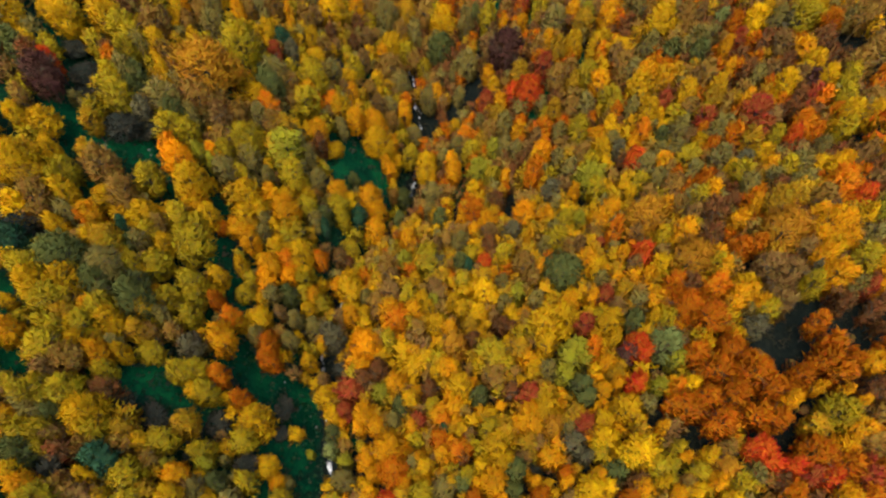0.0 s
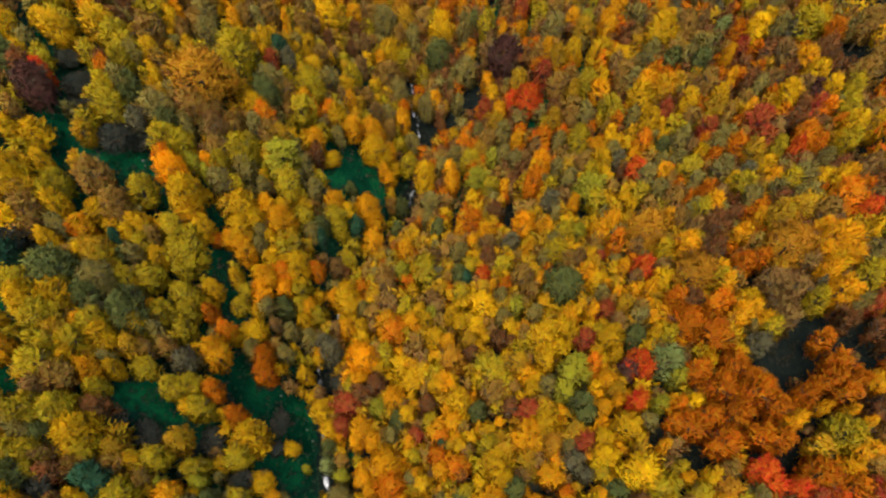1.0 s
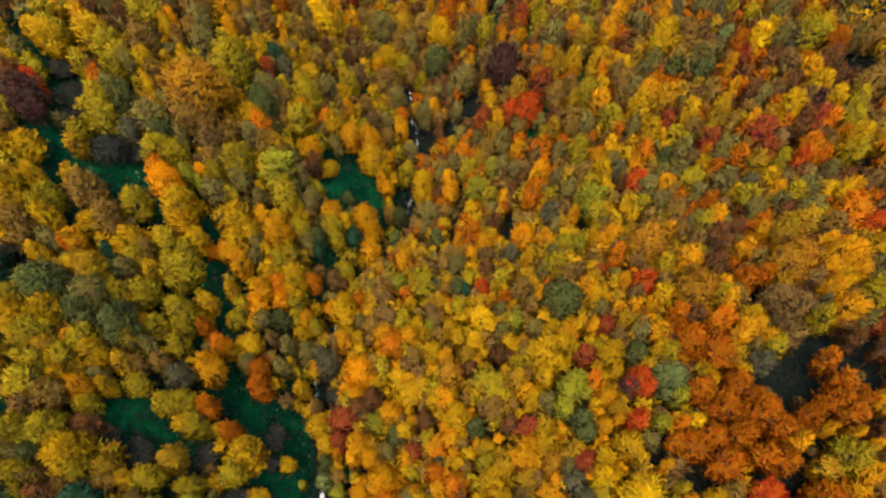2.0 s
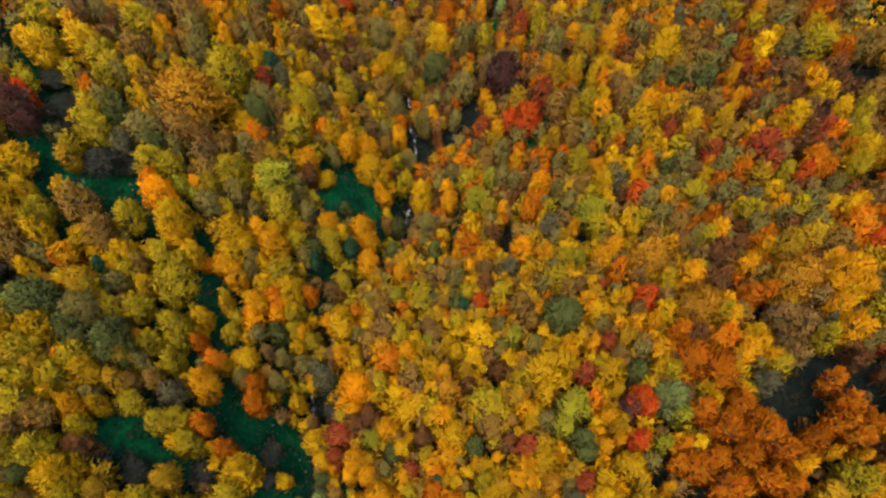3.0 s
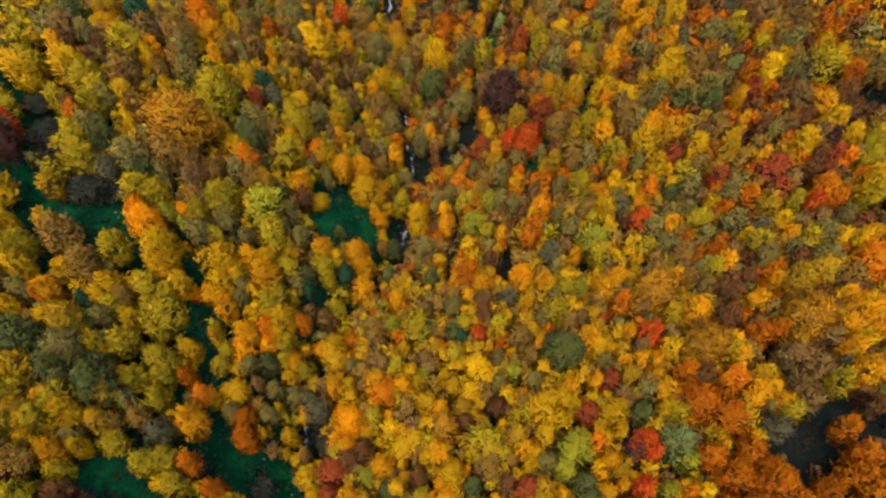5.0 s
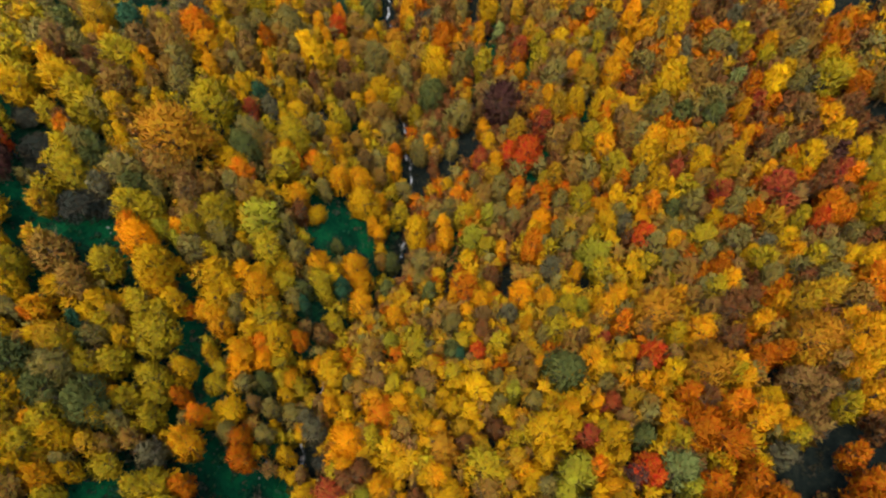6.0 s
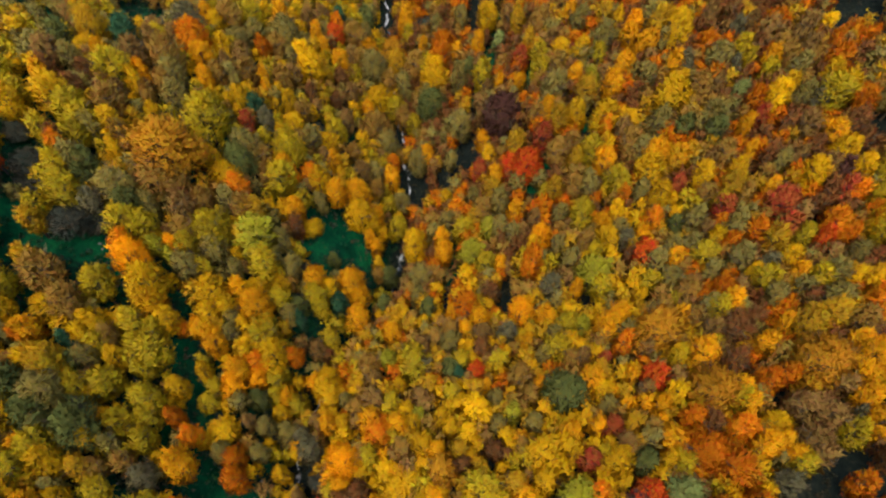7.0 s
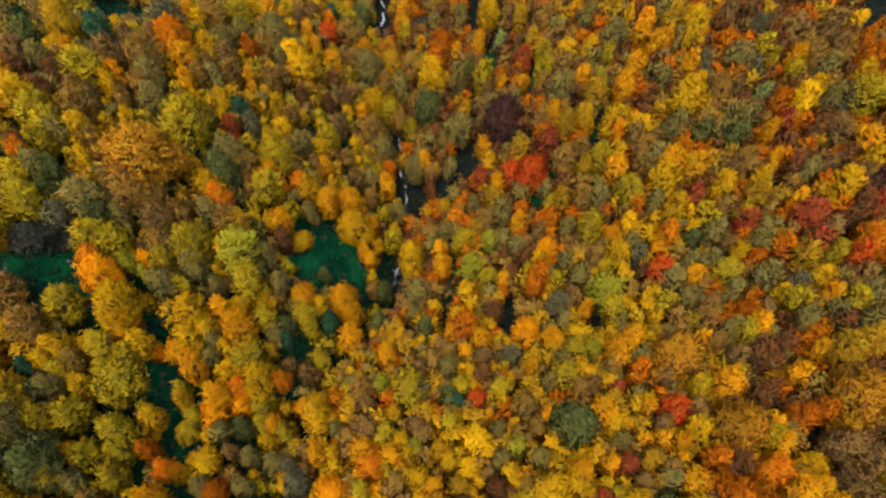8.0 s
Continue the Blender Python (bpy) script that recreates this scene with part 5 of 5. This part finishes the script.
def fill_wood():
    rng = random.Random(11)
    cells, found = {}, []
    for x, y, r in STAND:
        cells.setdefault(cell(x, y), []).append((x, y, r))
    for _ in range(60000):
        y = rng.uniform(16, 236)
        wide = 74 + 0.2 * y
        x = rng.uniform(-wide, wide)
        r = rng.uniform(1.3, 2.7)
        if abs(x - PLAN * course(y / PLAN)) < (3.0 + 0.5 * r if any(lo < y < hi for lo, hi in OPEN_WATER) else 0.7) or any(inside(x * (1 + 0.012 * k), y + k, MEADOWS, 0.3 * r) for k in (0, 3, 5.5, 8, 11)) or any(inside(x * (1 + 0.012 * k), y + k, GAPS, 0.7 * r) for k in (0, 3, 6)):
            continue
        i, j = cell(x, y)
        west = x < PLAN * course(y / PLAN)
        near = [t for a in (-1, 0, 1) for b in (-1, 0, 1) for t in cells.get((i + a, j + b), ())]
        if any((x - a) ** 2 + (y - b) ** 2 < ((0.66 if west else 0.56) * (r + c)) ** 2 for a, b, c in near):
            continue
        cells.setdefault((i, j), []).append((x, y, r))
        side = "west" if west else "near_east" if y < 72 and x < 48 else "east" if y < 105 + 0.2 * x and x < 60 else "far_east"
        found.append((rng.choice(MUTED[side]), x, y, r, rng.uniform(5.0, 7.0) + 0.9 * r, rng.random()))
    kinds = sorted({f[0] for f in found})
    stock = {(k, v): crown_sprays(1.9, 9.5, int(430 * KINDS[k][3]), 400 + 10 * kinds.index(k) + v, 1.3) for k in kinds for v in range(4)}
    tris, slots, own, verts, faces = [], [], [], [], []
    for kind, x, y, r, h, turn in found:
        t, share = stock[kind, int(turn * 997) % 4]
        t = t * np.array([r / 1.9, r / 1.9, h / 9.5])
        c, s = math.cos(turn * 6.283), math.sin(turn * 6.283)
        z = float(land(x, y))
        tris.append(t @ np.array([[c, s, 0], [-s, c, 0], [0, 0, 1]]) + np.array([x, y, z]) * np.array([1, 1, 1, 0])[:, None])
        slots.append(np.full(len(t), kinds.index(kind)))
        own.append(share)
        tube(verts, faces, (x, y, z - 0.8), (x, y, z + 0.8 * h), 0.16, 0.04, 4)
    ob = new("lesser_trees", loose("lesser_trees", np.concatenate(tris), [LEAVES[k] for k in kinds], np.concatenate(slots), np.concatenate(own)))
    tagged(ob, "lesser olive, tan and mustard trees filling the wood", "woodland", kind="stuff")
    tagged(new("lesser_trunks", mesh_of("lesser_trunks", verts, faces, [BARK])), "thin grey-brown trunks of the lesser trees", "woodland", kind="stuff")


fill_wood()


def far_wood():
    """The forest that goes on beyond the ravine, coarser, one mesh for each colour."""
    rng = np.random.default_rng(21)
    tones = ["mustard", "golden", "olive", "tan_brown", "rust", "amber"]
    parts = {k: [] for k in tones}
    stock = [crown_sprays(3.4, 10.5, 190, 900 + v, 2.3)[0] for v in range(6)]
    for gx in np.arange(-185, 186, 6.3):
        for gy in np.arange(-70, 320, 6.3):
            x, y = gx + rng.uniform(-3, 3), gy + rng.uniform(-3, 3)
            if 14 < y < 238 and abs(x) < 76 + 0.2 * y or abs(x - PLAN * course(y / PLAN)) < 6:
                continue
            kind = tones[int(rng.choice(6, p=[0.24, 0.16, 0.24, 0.16, 0.1, 0.1]))]
            wide, high, turn = rng.uniform(0.8, 1.3), rng.uniform(0.8, 1.25), rng.uniform(0, 6.2832)
            c, w = math.cos(turn), math.sin(turn)
            crown = stock[int(rng.integers(6))] * np.array([wide, wide, high]) @ np.array([[c, w, 0], [-w, c, 0], [0, 0, 1]])
            parts[kind].append(crown + np.array([x, y, float(land(x, y))]) * np.array([1, 1, 1, 0])[:, None])
    for kind, blocks in parts.items():
        tagged(new("far_woodland", loose("far_woodland", np.concatenate(blocks), [LEAVES[kind]])), kind.replace("_", " ") + " crowns of the forest beyond the ravine", "woodland", kind="stuff")


far_wood()


# ---- undergrowth, stones ----
def undergrowth(name, label, mat, west, count, seed):
    rng = np.random.default_rng(seed)
    verts = []
    for _ in range(count):
        y = rng.uniform(16, 236)
        mid = PLAN * course(y / PLAN)
        x = rng.uniform(-(74 + 0.2 * y), mid - 1.5) if west else rng.uniform(mid + 1.5, 74 + 0.2 * y)
        if not west and inside(x, y, GAPS, 1.5) and rng.uniform() < 0.85:
            continue
        r, n = (0.3 + 1.2 * rng.uniform() ** 2.5, 18) if west else (0.6 + 1.5 * rng.uniform() ** 1.5, 26)
        out = normalised(rng.normal(size=(n, 3)) + np.array([0, 0, 0.6]))
        place = out * r * rng.uniform(0.5, 1.0, (n, 1)) * np.array([1, 1, 0.75 if west else 1.3]) + np.array([x, y, float(land(x, y)) + (0.2 if west else r)])
        side = normalised(np.cross(out + 0.6 * rng.normal(size=(n, 3)), rng.normal(size=(n, 3))))
        other = np.cross(out, side)
        s = (0.12 + 0.22 * r) * rng.uniform(0.6, 1.2, (n, 1))
        verts.append(np.stack([place + side * s, place - 0.6 * side * s + other * s, place - 0.6 * side * s - other * s], 1).reshape(-1, 3))
    v = np.concatenate(verts)
    tagged(new(name, mesh_of(name, v, np.arange(len(v)).reshape(-1, 3), [mat])), label, "undergrowth", kind="stuff")


undergrowth("undergrowth", "low dark green herbs and bushes on the meadow", UNDERGROWTH, True, 3200, 5)
undergrowth("bushes", "low grey-brown leafless bushes on the meadow", BRUSH, True, 2200, 7)
undergrowth("brush", "tan and brown saplings and brush under the trees", SAPLINGS, False, 2600, 6)


def gap_shrubs():
    """Sparse dark shrubs and dead brush on the bare ground of the gaps."""
    rng = np.random.default_rng(17)
    verts = []
    for a, b, rx, ry in GAPS:
        for _ in range(int(5 + 1.3 * rx * ry)):
            x, y = a + rng.uniform(-1.3, 1.3) * rx, b + rng.uniform(-1.3, 1.3) * ry
            r, n = 0.25 + 0.9 * rng.uniform() ** 2, 22
            out = normalised(rng.normal(size=(n, 3)) + np.array([0, 0, 0.7]))
            place = out * r * rng.uniform(0.3, 1.0, (n, 1)) + np.array([x, y, float(land(x, y)) + 0.5 * r])
            side = normalised(np.cross(out, rng.normal(size=(n, 3))))
            s = (0.1 + 0.12 * r) * rng.uniform(0.6, 1.2, (n, 1))
            verts.append(np.stack([place + out * s * 2, place + side * s * 0.6, place - side * s * 0.6], 1).reshape(-1, 3))
    v = np.concatenate(verts)
    tagged(new("gap_shrubs", mesh_of("gap_shrubs", v, np.arange(len(v)).reshape(-1, 3), [BRUSH])), "sparse dark grey-green shrubs on bare forest ground", "undergrowth", kind="stuff")


gap_shrubs()


def stone_mesh(seed):
    bm = bmesh.new()
    bmesh.ops.create_icosphere(bm, subdivisions=2, radius=1)
    for v in bm.verts:
        k = 1 + 0.38 * noise.noise(v.co * 1.4 + Vector((seed * 3.7, 0, 0))) + 0.12 * noise.noise(v.co * 4 + Vector((0, seed * 2.3, 0)))
        v.co = Vector((v.co.x * k, v.co.y * k * 0.8, v.co.z * k * 0.6))
    me = bpy.data.meshes.new("boulder")
    bm.to_mesh(me)
    bm.free()
    me.materials.append(STONE)
    return me


STONES = [stone_mesh(k) for k in range(4)]


def boulder(x, y, z, size, turn, label):
    ob = tagged(new("boulder", STONES[int(turn * 13) % 4]), label, "boulder", group="boulders of the ravine")
    ob.matrix_basis = pose(x, y, z, 0, 0, turn * 360) @ Matrix.Diagonal((size, size, size, 1))


def stream_boulders():
    rng = random.Random(8)
    xs, ys, zs, half = STREAM
    for i in range(120, 450, 2):
        if rng.random() < 0.5 + 0.4 * math.sin(i * 0.31):
            w = half[i] * rng.choice((-1, 1)) * rng.uniform(0.5, 2.6)
            boulder(xs[i] + w, ys[i], zs[i] + 0.16, 0.16 + 0.6 * rng.random() ** 2.5, rng.random(), "pale grey boulder washed by the stream")


stream_boulders()
for x, y, size in [
    (-86.9, 106.4, 0.35),
    (-71.6, 101.0, 0.40),
    (-71.0, 100.0, 0.30),
    (-59.4, 52.9, 0.35),
    (-39.5, 60.6, 0.40),
    (-34.3, 50.3, 0.40),
    (-32.6, 47.8, 0.35),
    (-63.5, 52.1, 0.40),
    (-61.7, 55.4, 0.35),
    (-40.4, 56.9, 0.30),
    (-40.3, 44.9, 0.35),
    (-35.3, 44.4, 0.25),
]:
    boulder(x, y, float(land(x, y)) + 0.1, size, (x * 0.37) % 1, "small pale stone lying in the grass")
